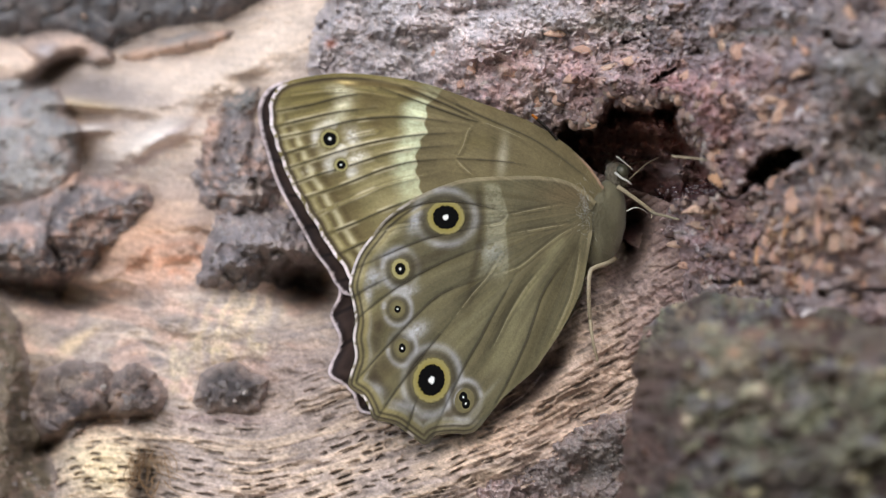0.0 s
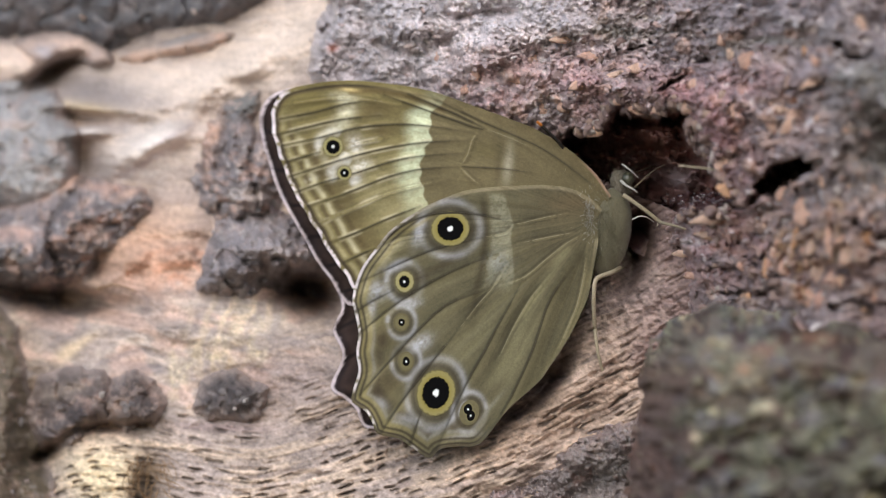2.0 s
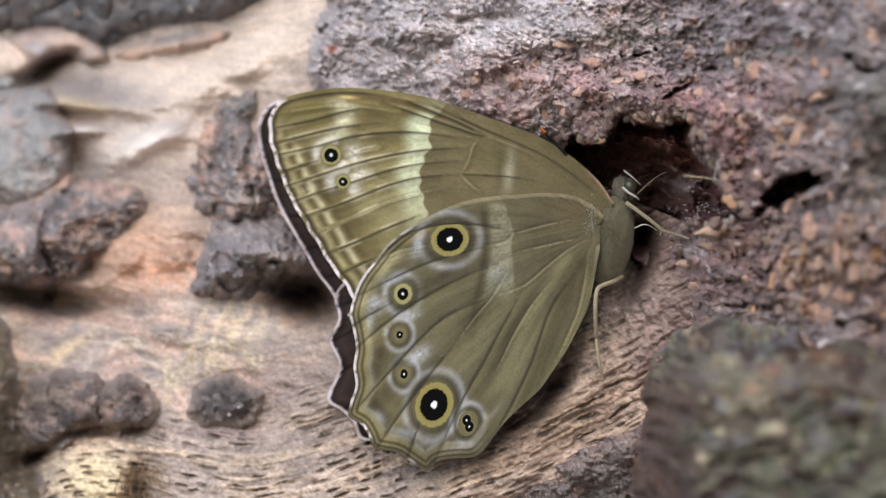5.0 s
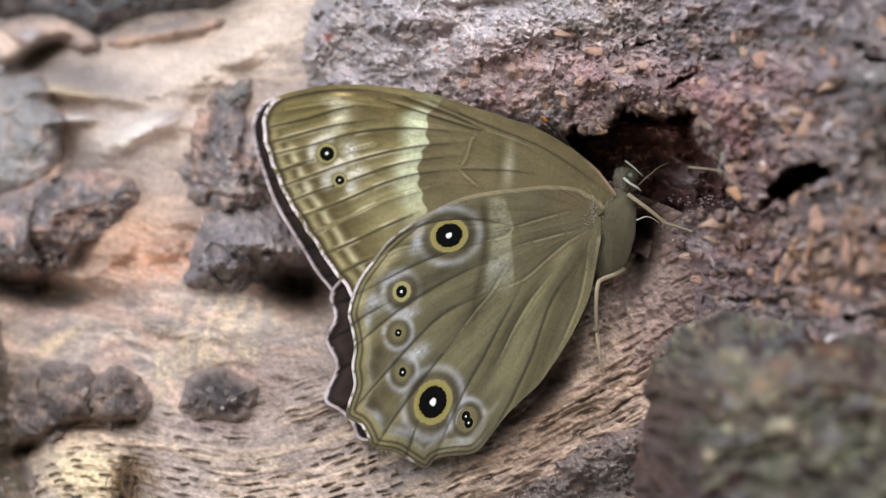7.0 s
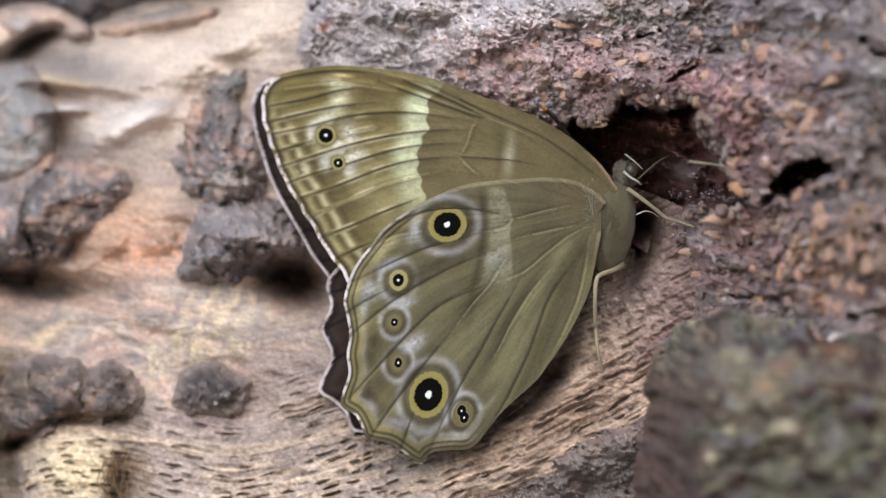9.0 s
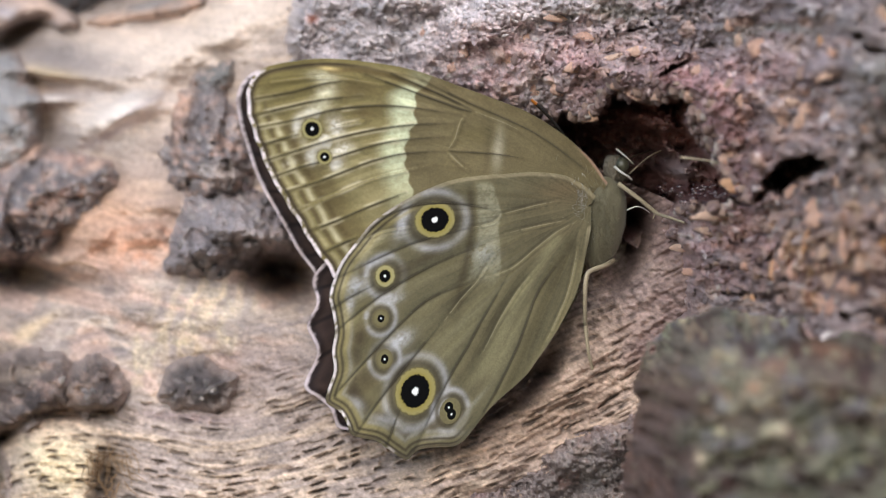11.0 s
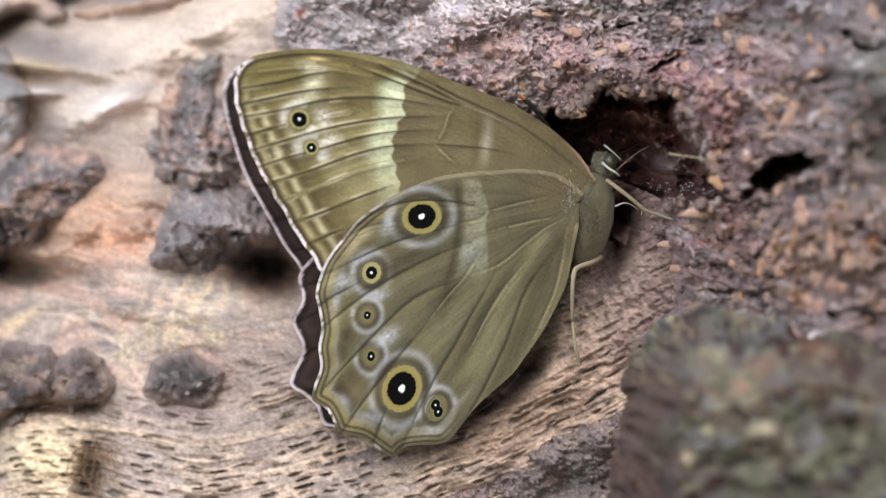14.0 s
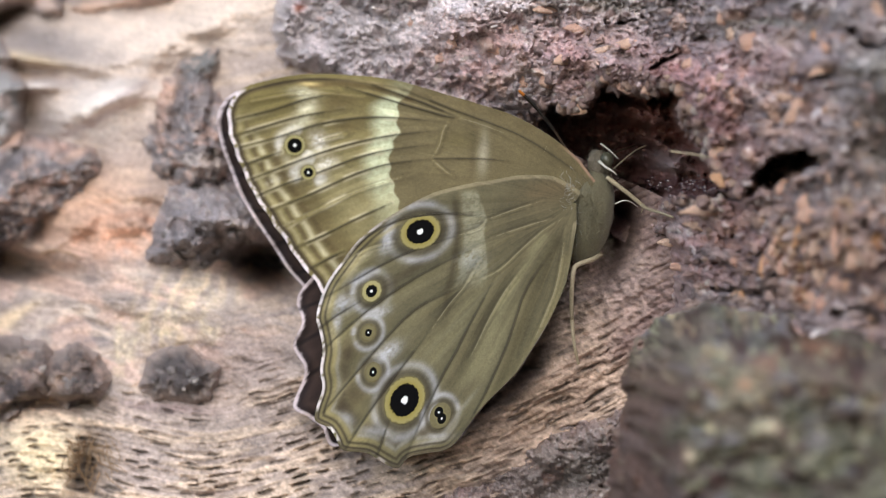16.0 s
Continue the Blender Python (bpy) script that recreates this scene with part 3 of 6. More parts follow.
    for line, w in CREVICES:
        crevice = np.maximum(crevice, smooth(line_distance(a, b, spline(line, steps=4)) + 0.3 * hr, 0.75 * w, 0.1 * w) * (0.55 + 0.45 * smooth(vnoise(a / 14, b / 14, 149), -0.4, 0.3)))
    crevice = np.maximum(crevice, np.clip(blob(a, b, 1522, 528, 13, 13) + blob(a, b, 1275, 459, 14, 6) + blob(a, b, 1424, 139, 22, 8, -15), 0, 1))
    y = y + 2.6 * crevice
    # the margin sinks behind the wood
    rise = smooth(d, -12, 34)
    y = (wood_depth(a, b) + 5) * (1 - rise) + y * rise
    cavity = np.maximum(blob(a, b, 1116, 380, 23, 32, 20), 0.7 * blob(a, b, 1150, 358, 28, 13, 8))
    y = y + 10.0 * cavity
    # colour: purple-grey with pink, rust and tan grains
    patch = fbm(a / 120, b / 90, 4, 101)
    tone = np.zeros(a.shape + (3,)) + lin(160, 140, 137)
    tone = mix(tone, lin(148, 138, 140), smooth(patch, -0.05, 0.35) * (0.8 - 0.5 * smooth(b, 200, 380)))
    tone = mix(tone, lin(142, 114, 113), smooth(-patch, 0.0, 0.4) * 0.7)
    grit = fbm((ca - cb) / 9, (ca + cb) / 9, 3, 142)
    tone = mix(tone, lin(82, 76, 82), smooth(grit, 0.12, 0.5) * 0.6 * smooth(a, 1500, 1300))
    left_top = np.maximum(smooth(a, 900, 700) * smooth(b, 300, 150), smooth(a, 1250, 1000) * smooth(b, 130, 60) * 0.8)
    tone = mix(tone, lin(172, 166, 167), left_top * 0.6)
    # broad lighter and darker patches
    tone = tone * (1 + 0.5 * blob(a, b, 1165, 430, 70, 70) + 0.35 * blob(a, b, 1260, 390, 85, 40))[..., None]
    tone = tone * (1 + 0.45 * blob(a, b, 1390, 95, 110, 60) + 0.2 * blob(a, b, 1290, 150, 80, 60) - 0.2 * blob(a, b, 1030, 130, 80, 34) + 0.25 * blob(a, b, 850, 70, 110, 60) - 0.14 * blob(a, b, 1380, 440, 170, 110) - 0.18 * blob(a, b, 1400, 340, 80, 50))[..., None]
    # brighter above the wing: colour makes up for light lost in the recess
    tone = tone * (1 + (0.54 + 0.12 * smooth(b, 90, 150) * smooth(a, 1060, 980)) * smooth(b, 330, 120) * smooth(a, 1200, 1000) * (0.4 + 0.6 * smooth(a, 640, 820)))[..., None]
    tone = mix(tone, tone * 1.28, smooth(t2, 0.45, 0.9) * smooth(small, 0.0, 0.4) * (0.6 - 0.3 * smooth(a, 1150, 1300)))
    tone = mix(tone, tone * 0.72, smooth(t2, 0.4, 0.1) * 0.45)
    # tone follows the relief: crests lighter, troughs darker
    tone = tone * (1 + 0.36 * shred + 0.22 * curls * fray)[..., None]
    tone = mix(tone, lin(214, 202, 200), smooth(shred, 0.42, 0.62) * 0.5 * smooth(a, 1350, 1150))
    tone = mix(tone, lin(196, 164, 144), knot * (0.45 + 0.4 * hash2(np.floor(mt * 997), 0 * a, 131)))
    tone = mix(tone, lin(184, 154, 138), nub * (0.2 + 0.5 * hash2(np.floor(lt * 997), 0 * a, 109)))
    tone = mix(tone, lin(190, 162, 148), ((t1 > 0.88) * smooth(big, 0.05, 0.35)) * 0.8 * smooth(a, 850, 1000))
    # pale flecks and glints: small highlights painted into the colour
    tone = mix(tone, lin(226, 216, 210), ((t2 > 0.96) * smooth(small, 0.2, 0.5)) * 0.8)
    glint = smooth(fbm(wa / 5, wb / 5, 2, 110), 0.45, 0.7) * smooth(fbm(a / 60, b / 50, 2, 128), -0.1, 0.4)
    tone = mix(tone, lin(224, 216, 214), glint * 0.7)
    y = y - 0.25 * glint
    rust = np.clip(blob(a, b, 1340, 430, 130, 90, 10) + 0.6 * blob(a, b, 1060, 150, 140, 60, 0), 0, 1)
    tone = mix(tone, lin(176, 138, 118), rust * smooth(fbm(a / 25, b / 25, 3, 102), -0.1, 0.4) * 0.3)
    tone = tone * (1 + (smooth(a, 880, 1050) * smooth(b, 420, 300))[..., None] * np.array([0.035, -0.005, -0.01]))
    # hollows between the crumbs darkened, painted shade
    tone = mix(tone, tone * 0.62, smooth(np.abs(crumb), 0.2, 0.6) * 0.5)
    tone = mix(tone, lin(150, 86, 64), blob(a, b, 585, 77, 11, 8, -20))
    tone = mix(tone, lin(124, 119, 110) * (1 + 0.5 * fbm(a / 60, b / 24, 3, 143))[..., None], np.clip(blob(a, b, 1535, 140, 100, 60, 12) + blob(a, b, 1565, 260, 100, 90), 0, 1) * 0.85)
    tone = mix(tone, lin(128, 84, 50), np.clip(blob(a, b, 1395, 190, 14, 16) + blob(a, b, 1415, 130, 22, 9, -10) + blob(a, b, 1455, 355, 9, 22, 10), 0, 1) * 0.7)
    tone = mix(tone, lin(104, 90, 90), smooth(fbm(a / 30, b / 22, 3, 103), 0.15, 0.5) * (0.6 - 0.4 * smooth(b, 300, 150) * smooth(a, 1150, 1000)))
    low = blob(a, b, 1060, 820, 150, 80, -15)
    tone = mix(tone, lin(104, 96, 92) * (1 + 0.6 * fbm(a / 34, b / 26, 3, 150))[..., None], low)
    tone = mix(tone, lin(120, 88, 76), low * smooth(fbm(a / 22, b / 18, 3, 151), 0.15, 0.5) * 0.6)
    tone = mix(tone, lin(186, 176, 168), low * smooth(fbm(a / 8, b / 6, 3, 152), 0.4, 0.6) * 0.5)
    # wine-red tissue round the hollow, a grey-green film higher up
    wine = np.clip(blob(a, b, 1090, 145, 150, 46, 4) + blob(a, b, 1250, 250, 60, 110, -10) + 0.8 * blob(a, b, 1260, 440, 110, 70) + 0.6 * blob(a, b, 1330, 110, 90, 50), 0, 1)
    tone = tone * (1 + (wine * smooth(fbm(a / 60, b / 34, 3, 144), -0.5, 0.2))[..., None] * np.array([-0.03, -0.22, -0.20]))
    film = np.clip(blob(a, b, 1060, 48, 120, 26, -6) + blob(a, b, 1340, 55, 110, 30, -8) + 0.7 * blob(a, b, 1500, 110, 60, 20), 0, 1)
    tone = mix(tone, lin(142, 140, 132), film * smooth(fbm((a + b) / 50, (b - 0.1 * a) / 16, 3, 145), -0.3, 0.3) * 0.65)
    streak = fbm((a + 0.3 * b) / 60, (b - 0.2 * a + 14 * fbm(a / 50, b / 50, 2, 147)) / 7, 3, 146)
    tone = tone * (1 + 0.4 * streak * np.clip(blob(a, b, 1080, 130, 130, 50) + blob(a, b, 1480, 200, 120, 110), 0, 1))[..., None]
    ridge = np.zeros(a.shape)
    for line, w in RUST_LINES:
        far = line_distance(a, b, spline(line, steps=4)) + 0.2 * hr
        ridge = np.maximum(ridge, np.exp(-((far - 1.6 * w) / w) ** 2))
        tone = mix(tone, lin(134, 74, 38), np.exp(-(far / (0.8 * w)) ** 2) * 0.8)
    tone = mix(tone, lin(206, 164, 118), ridge * smooth(fbm(a / 14, b / 14, 2, 148), -0.3, 0.3) * 0.6)
    y = y - 0.7 * ridge
    # crevices are cut deep and also darkened, shade put into the colour
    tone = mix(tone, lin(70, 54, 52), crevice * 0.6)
    # red-brown floor of the hollow, toned down for the shade inside
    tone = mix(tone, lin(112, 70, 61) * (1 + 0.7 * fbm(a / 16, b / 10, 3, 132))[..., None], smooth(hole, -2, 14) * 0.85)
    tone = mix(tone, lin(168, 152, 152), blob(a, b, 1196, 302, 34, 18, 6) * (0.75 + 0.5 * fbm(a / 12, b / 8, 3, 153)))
    # gap beside the body: its shade painted dark over the bark
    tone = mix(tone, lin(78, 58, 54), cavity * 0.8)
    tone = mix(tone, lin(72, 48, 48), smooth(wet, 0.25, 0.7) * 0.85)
    # inside of the slit painted dark, as shade
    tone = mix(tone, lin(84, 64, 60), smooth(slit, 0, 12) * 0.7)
    return y, tone, d, hole


def build_bark():
    av, bv = stretch(480, 2000, 500, 1680, 2.2, 40), stretch(-410, 1290, -60, 960, 2.2, 40)
    a, b = np.meshgrid(av, bv)
    y, tone, d, _ = bark_surface(a, b)
    keep = d[:-1, :-1] > -30
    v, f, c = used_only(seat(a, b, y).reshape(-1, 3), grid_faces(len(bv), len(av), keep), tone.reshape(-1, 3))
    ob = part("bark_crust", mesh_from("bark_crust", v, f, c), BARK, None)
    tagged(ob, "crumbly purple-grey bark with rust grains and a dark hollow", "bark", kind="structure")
    return ob


def grain_material(stops):
    """Loose grains of bark, each with its own tint."""
    m = material("bark_grain", (0.5, 0.5, 0.5), rough=0.65, grain=5000, vary=0.35, bump=0.9, depth=0.00015, spec=0.45)
    nt = m.node_tree
    info = nt.nodes.new("ShaderNodeObjectInfo")
    ramp = nt.nodes.new("ShaderNodeValToRGB")
    el = ramp.color_ramp.elements
    while len(el) < len(stops):
        el.new(0.5)
    for e, (p, c) in zip(el, stops):
        e.position, e.color = p, (*lin(*c), 1)
    nt.links.new(info.outputs["Random"], ramp.inputs["Fac"])
    for n in nt.nodes:
        if n.type == "MIX":
            nt.links.new(ramp.outputs["Color"], n.inputs["A"])
    return m


def grain_shapes(stops):
    rng = np.random.default_rng(12)
    mat = grain_material(stops)
    shapes = []
    for _ in range(8):
        bm = bmesh.new()
        bmesh.ops.create_icosphere(bm, subdivisions=2, radius=1)
        for v in bm.verts:
            v.co *= 1 + rng.normal(0, 0.2)
            v.co.y *= 0.65
        me = bpy.data.meshes.new("bark_grain")
        bm.to_mesh(me)
        bm.free()
        me.polygons.foreach_set("use_smooth", [True] * len(me.polygons))
        me.materials.append(mat)
        shapes.append(me)
    return shapes


GRAINS = grain_shapes([(0.0, (146, 124, 122)), (0.35, (164, 138, 132)), (0.65, (178, 150, 138)), (0.85, (192, 164, 146)), (1.0, (202, 192, 186))])
TAN_GRAINS = grain_shapes([(0.0, (226, 180, 160)), (0.5, (238, 196, 172)), (0.8, (244, 208, 184)), (1.0, (230, 174, 128))])
GREY_GRAINS = grain_shapes([(0.0, (128, 120, 118)), (0.4, (146, 136, 132)), (0.8, (168, 150, 142)), (0.92, (192, 164, 146)), (1.0, (198, 188, 180))])


def build_grains(crust):
    """Loose crumbs that stand proud of the crust, thickest along the lip of the hollow."""
    rng = np.random.default_rng(12)
    a = rng.uniform(880, 1560, 9000)
    b = rng.uniform(60, 560, 9000)
    y, _, d, hole = bark_surface(a, b)
    lip = np.exp(-((hole + 6) / 9) ** 2)
    want = 0.012 + 0.7 * lip + 0.07 * blob(a, b, 1400, 430, 140, 100)
    ok = np.flatnonzero((rng.random(9000) < want) & (hole < 4) & (d > 26) & ~((a < 1080) & (b > 262)) & ~((np.abs(a - 1190) < 30) & (np.abs(b - 390) < 14)))
    for i in ok[:290]:
        tan = a[i] > 1300 and rng.random() < 0.35
        ob = new("grain", (TAN_GRAINS if tan else GRAINS)[int(rng.integers(8))])
        r = rng.uniform(0.2, 0.75 if tan else 0.5) * 1e-3
        p = place(a[i:i + 1], b[i:i + 1], y[i:i + 1] + 0.05)[0]
        ob.matrix_basis = Matrix.LocRotScale(p, Euler(rng.uniform(0, 6.28, 3)), (r * 1.2, r, r))
        ob.parent = crust


# rounded tan lumps of the crust: centre, half sizes and turn
LUMPS_RIGHT = [(1204, 175, 13, 13, 0), (1290, 180, 16, 14, 20), (1357, 208, 18, 11, 20), (1393, 186, 19, 11, -5), (1388, 155, 11, 9, 0), (1422, 126, 22, 7, -22),
               (1280, 80, 12, 10, 30), (1262, 58, 9, 9, 0), (1216, 137, 15, 11, 0), (1277, 318, 24, 13, 12), (1268, 273, 17, 12, -20), (1458, 469, 15, 13, 0),
               (1484, 418, 16, 25, 5), (1455, 350, 8, 14, 10), (1372, 455, 11, 12, 0), (1506, 28, 9, 20, -28), (1330, 372, 12, 9, 0)]
LUMPS_TOP = [(832, 120, 12, 12, 0), (817, 148, 12, 9, 0), (908, 130, 16, 10, 10), (953, 178, 12, 10, 0), (988, 176, 13, 12, 0), (1040, 216, 15, 13, 0),
             (1120, 179, 19, 11, 5), (1084, 165, 11, 9, 0), (1153, 180, 14, 9, -10), (770, 92, 10, 9, 0), (935, 96, 11, 8, 20), (1010, 140, 14, 8, -12)]
# long flakes
FLAKES = [(1245, 370, 33, 9, -4), (1198, 432, 22, 7, -3), (1030, 88, 18, 7, 8), (1116, 109, 27, 8, -6), (1412, 425, 6, 25, 4), (1448, 406, 6, 24, -6), (1390, 400, 5, 18, 12),
          (1340, 455, 6, 16, -5), (1236, 400, 20, 6, 14), (1300, 400, 16, 6, -10), (1075, 120, 22, 5, -14), (980, 60, 20, 6, 4), (1215, 470, 18, 6, 5)]


def build_lumps(crust):
    """Tan lumps and flakes that stand proud of the crust."""
    rng = np.random.default_rng(77)
    for name, spots, thin in (("lump", LUMPS_RIGHT + LUMPS_TOP, 0.8), ("flake", FLAKES, 0.9)):
        for a, b, ra, rb, turn in spots:
            aa, bb = np.array([a - 3.0, a, a + 3]), np.array([b, b, b + 0.0])
            y = bark_surface(aa, bb)[0]
            ob = new(name, TAN_GRAINS[int(rng.integers(8))])
            p = place(aa, bb, y + (0.1 if name == "lump" else -0.2))[1]
            r0, r1 = ra * UNIT, rb * UNIT
            ob.matrix_basis = Matrix.LocRotScale(p, Euler((rng.uniform(-0.2, 0.2), -radians(-turn), rng.uniform(-0.6, -0.2))), (r0, min(r0, r1) * thin, r1))
            ob.parent = crust


def build_shreds():
    """Small curled shreds of bark, thick along the frayed shelf over the hollow."""
    rng = np.random.default_rng(41)
    n = 11000
    a, b = rng.uniform(540, 1600, n), rng.uniform(-40, 580, n)
    y, tone, d, hole = bark_surface(a, b)
    want = 0.13 - 0.1 * blob(a, b, 1400, 70, 160, 60) + 0.5 * blob(a, b, 1060, 130, 190, 50, 6) + 0.35 * blob(a, b, 1330, 420, 190, 120) + 0.3 * blob(a, b, 760, 80, 160, 70)
    ok = np.flatnonzero((rng.random(n) < want) & (hole < 2) & (d > 16) & (inside(a, b, FORE_EDGE) < -9))
    k = len(ok)
    a, b, y, tone = a[ok], b[ok], y[ok], tone[ok]
    slope = (bark_depth(a + 8, b) - bark_depth(a - 8, b)) / (16 * UNIT * 1e3)
    fall = (bark_depth(a, b + 8) - bark_depth(a, b - 8)) / (16 * UNIT * 1e3)
    size = rng.uniform(0.1, 0.36, k) * rng.uniform(0.7, 1.4, k) * (1 + 0.5 * smooth(a, 1250, 1450))
    wide = size * rng.uniform(0.2, 0.6, k)
    turn = rng.normal(0.15, 0.9, k)
    u, w = np.meshgrid(np.linspace(-1, 1, 6), np.linspace(-1, 1, 4))
    u, w = u.ravel(), w.ravel()
    taper = np.sqrt(np.clip(1 - np.abs(u) ** 3 * 0.9, 0, 1))
    bend = rng.uniform(-0.9, 1.3, k)
    ripple = rng.normal(0, 0.12, (k, len(u)))
    px = size[:, None] * u[None] * (1 + 0.1 * ripple)
    pz = wide[:, None] * (w * taper)[None] * (1 + ripple)
    lift = size[:, None] * (bend[:, None] * (u[None] ** 2) * 0.5 + 0.35 * (1 - w[None] ** 2) * 0.5 + rng.normal(0, 0.25, k)[:, None] * u[None] + 0.4 * ripple)
    c, sn = np.cos(turn)[:, None], np.sin(turn)[:, None]
    qx, qz = px * c - pz * sn, px * sn + pz * c
    mid = place(a, b, y) * 1e3
    depth = mid[:, 1:2] + slope[:, None] * qx - fall[:, None] * qz
    top = np.stack([mid[:, :1] + qx, depth - 0.06 - np.maximum(lift, -0.02), mid[:, 2:] + qz], -1)
    low = top + np.array([0, 0.10, 0])
    nv = len(u)
    verts = np.concatenate([top, low], 1).reshape(-1, 3) * 1e-3
    g = grid_faces(4, 6)
    ring = np.r_[np.arange(0, 6), [11, 17], np.arange(23, 17, -1), [12, 6]]
    wall = np.stack([ring, np.roll(ring, -1), np.roll(ring, -1) + nv, ring + nv], -1)
    one = np.vstack([g, g[:, ::-1] + nv, wall])
    faces = (one[None] + (np.arange(k) * 2 * nv)[:, None, None]).reshape(-1, 4)
    pick = rng.random(k)
    shade = np.where((pick < 0.16)[:, None], lin(190, 156, 144), np.where((pick < 0.26)[:, None], lin(206, 196, 196), tone * rng.uniform(0.5, 1.35, k)[:, None]))
    shade = tone + (shade - tone) * rng.uniform(0.3, 0.8, k)[:, None]
    ob = part("bark_shreds", mesh_from("bark_shreds", verts, faces, np.repeat(shade, 2 * nv, 0)), BARK, None)
    tagged(ob, "small curled shreds of mauve-grey bark on the crust", "bark shreds", kind="stuff")


def build_block():
    edge = [(1208, 578), (1260, 562), (1400, 575), (1568, 598), (1900, 610), (2300, 700), (2300, 1500), (1080, 1500), (1122, 980),
            (1146, 800), (1156, 720), (1176, 650)]
    av, bv = stretch(1000, 2000, 1040, 1720, 3.5, 40), stretch(480, 1290, 500, 980, 3.5, 40)
    a, b = np.meshgrid(av, bv)
    d = inside(a, b, edge) + 26 * fbm(a / 70, b / 70, 4, 111) + 4 * vnoise(a / 14, b / 14, 119)
    big, small, _, _, _ = pebbly(a * 0.7, b * 0.7, 120)
    y = -55.5 - 0.035 * (a - 1190) - 0.012 * (b - 600) - 2.2 * fbm(a / 120, b / 70, 4, 112) - 0.8 * fbm(a / 30, b / 24, 3, 113)
    y = y - 0.5 * big - 0.2 * small
    fall = smooth(d, -46, 40)
    y = y * fall + (y + 30) * (1 - fall)
    tone = np.zeros(a.shape + (3,)) + lin(90, 79, 71)
    tone = mix(tone, lin(92, 88, 74), smooth(fbm(a / 70, b / 50, 3, 114), -0.1, 0.4) * 0.5)
    tone = mix(tone, lin(62, 50, 46), smooth(fbm(a / 40, b / 34, 3, 115), 0.1, 0.5) * 0.8)
    tone = mix(tone, lin(118, 112, 108), smooth(fbm(a / 90, b / 40, 3, 116), 0.1, 0.5) * 0.6)
    # block paler towards its top, a light gradient put into the colour
    tone = mix(tone, lin(124, 112, 98), smooth(b + 90 * fbm(a / 120, b / 90, 3, 121), 760, 600) * 0.6)
    tone = mix(tone, lin(52, 42, 38), smooth(fbm(a / 24, b / 18, 3, 122), 0.12, 0.45) * 0.6)
    # and darker towards the lower right, part of the same painted gradient
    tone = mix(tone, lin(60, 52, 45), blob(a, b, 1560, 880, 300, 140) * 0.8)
    # ridges that run across, with pale crests and dark troughs
    ridge = fbm((a + 30 * fbm(a / 60, b / 60, 2, 138)) / 74, (b + 0.3 * a + 34 * fbm(a / 70, b / 60, 2, 139)) / 26, 3, 140)
    y = y - 1.6 * ridge * fall
    tone = mix(tone, lin(128, 124, 106), smooth(ridge, 0.08, 0.5) * 0.7)
    tone = mix(tone, lin(54, 45, 42), smooth(-ridge, 0.08, 0.5) * 0.75)
    # lichen flecks, violet-grey scabs and rusty spots
    f1, _, ft = cells(a / 62 + 0.4 * fbm(a / 30, b / 30, 2, 123), b / 50, 124)
    tone = mix(tone, lin(196, 184, 148), smooth(f1, 0.27, 0.10) * (ft > 0.76) * 0.75)
    tone = mix(tone, lin(120, 116, 120), smooth(fbm(a / 44, b / 34, 3, 125), 0.12, 0.42) * 0.6)
    tone = mix(tone, lin(66, 44, 42), smooth(fbm(a / 36 + 3, b / 30, 3, 126), 0.2, 0.45) * 0.75)
    tone = mix(tone, lin(96, 98, 80), smooth(fbm(a / 60 + 8, b / 44, 3, 141), 0.1, 0.5) * 0.55)
    tone = mix(tone, lin(168, 122, 94), np.clip(blob(a, b, 1335, 592, 26, 12) + blob(a, b, 1300, 625, 16, 10) + blob(a, b, 1430, 575, 30, 12), 0, 1) * 0.6)
    tone = mix(tone, lin(206, 190, 160), np.clip(blob(a, b, 1215, 745, 9, 8) + blob(a, b, 1335, 688, 17, 11, -10) + 0.8 * blob(a, b, 1500, 642, 14, 9), 0, 1) * 0.85)
    tone = mix(tone, lin(148, 128, 104), smooth(fbm(a / 20, b / 16, 2, 127), 0.35, 0.6) * smooth(b, 760, 640) * 0.5)
    tone = mix(tone, lin(150, 148, 120), smooth(fbm(a / 16, b / 12, 3, 117), 0.32, 0.5) * 0.6)
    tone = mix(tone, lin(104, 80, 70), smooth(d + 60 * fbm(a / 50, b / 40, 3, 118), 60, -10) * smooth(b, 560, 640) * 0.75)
    # lower right corner dimmed once more: shading multiplied into the colour
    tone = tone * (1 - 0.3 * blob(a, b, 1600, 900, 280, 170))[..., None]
    keep = d[:-1, :-1] > -46
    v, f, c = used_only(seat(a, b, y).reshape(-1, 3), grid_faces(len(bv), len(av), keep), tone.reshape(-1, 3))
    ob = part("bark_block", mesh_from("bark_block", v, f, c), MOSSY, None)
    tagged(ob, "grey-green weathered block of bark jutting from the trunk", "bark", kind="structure")


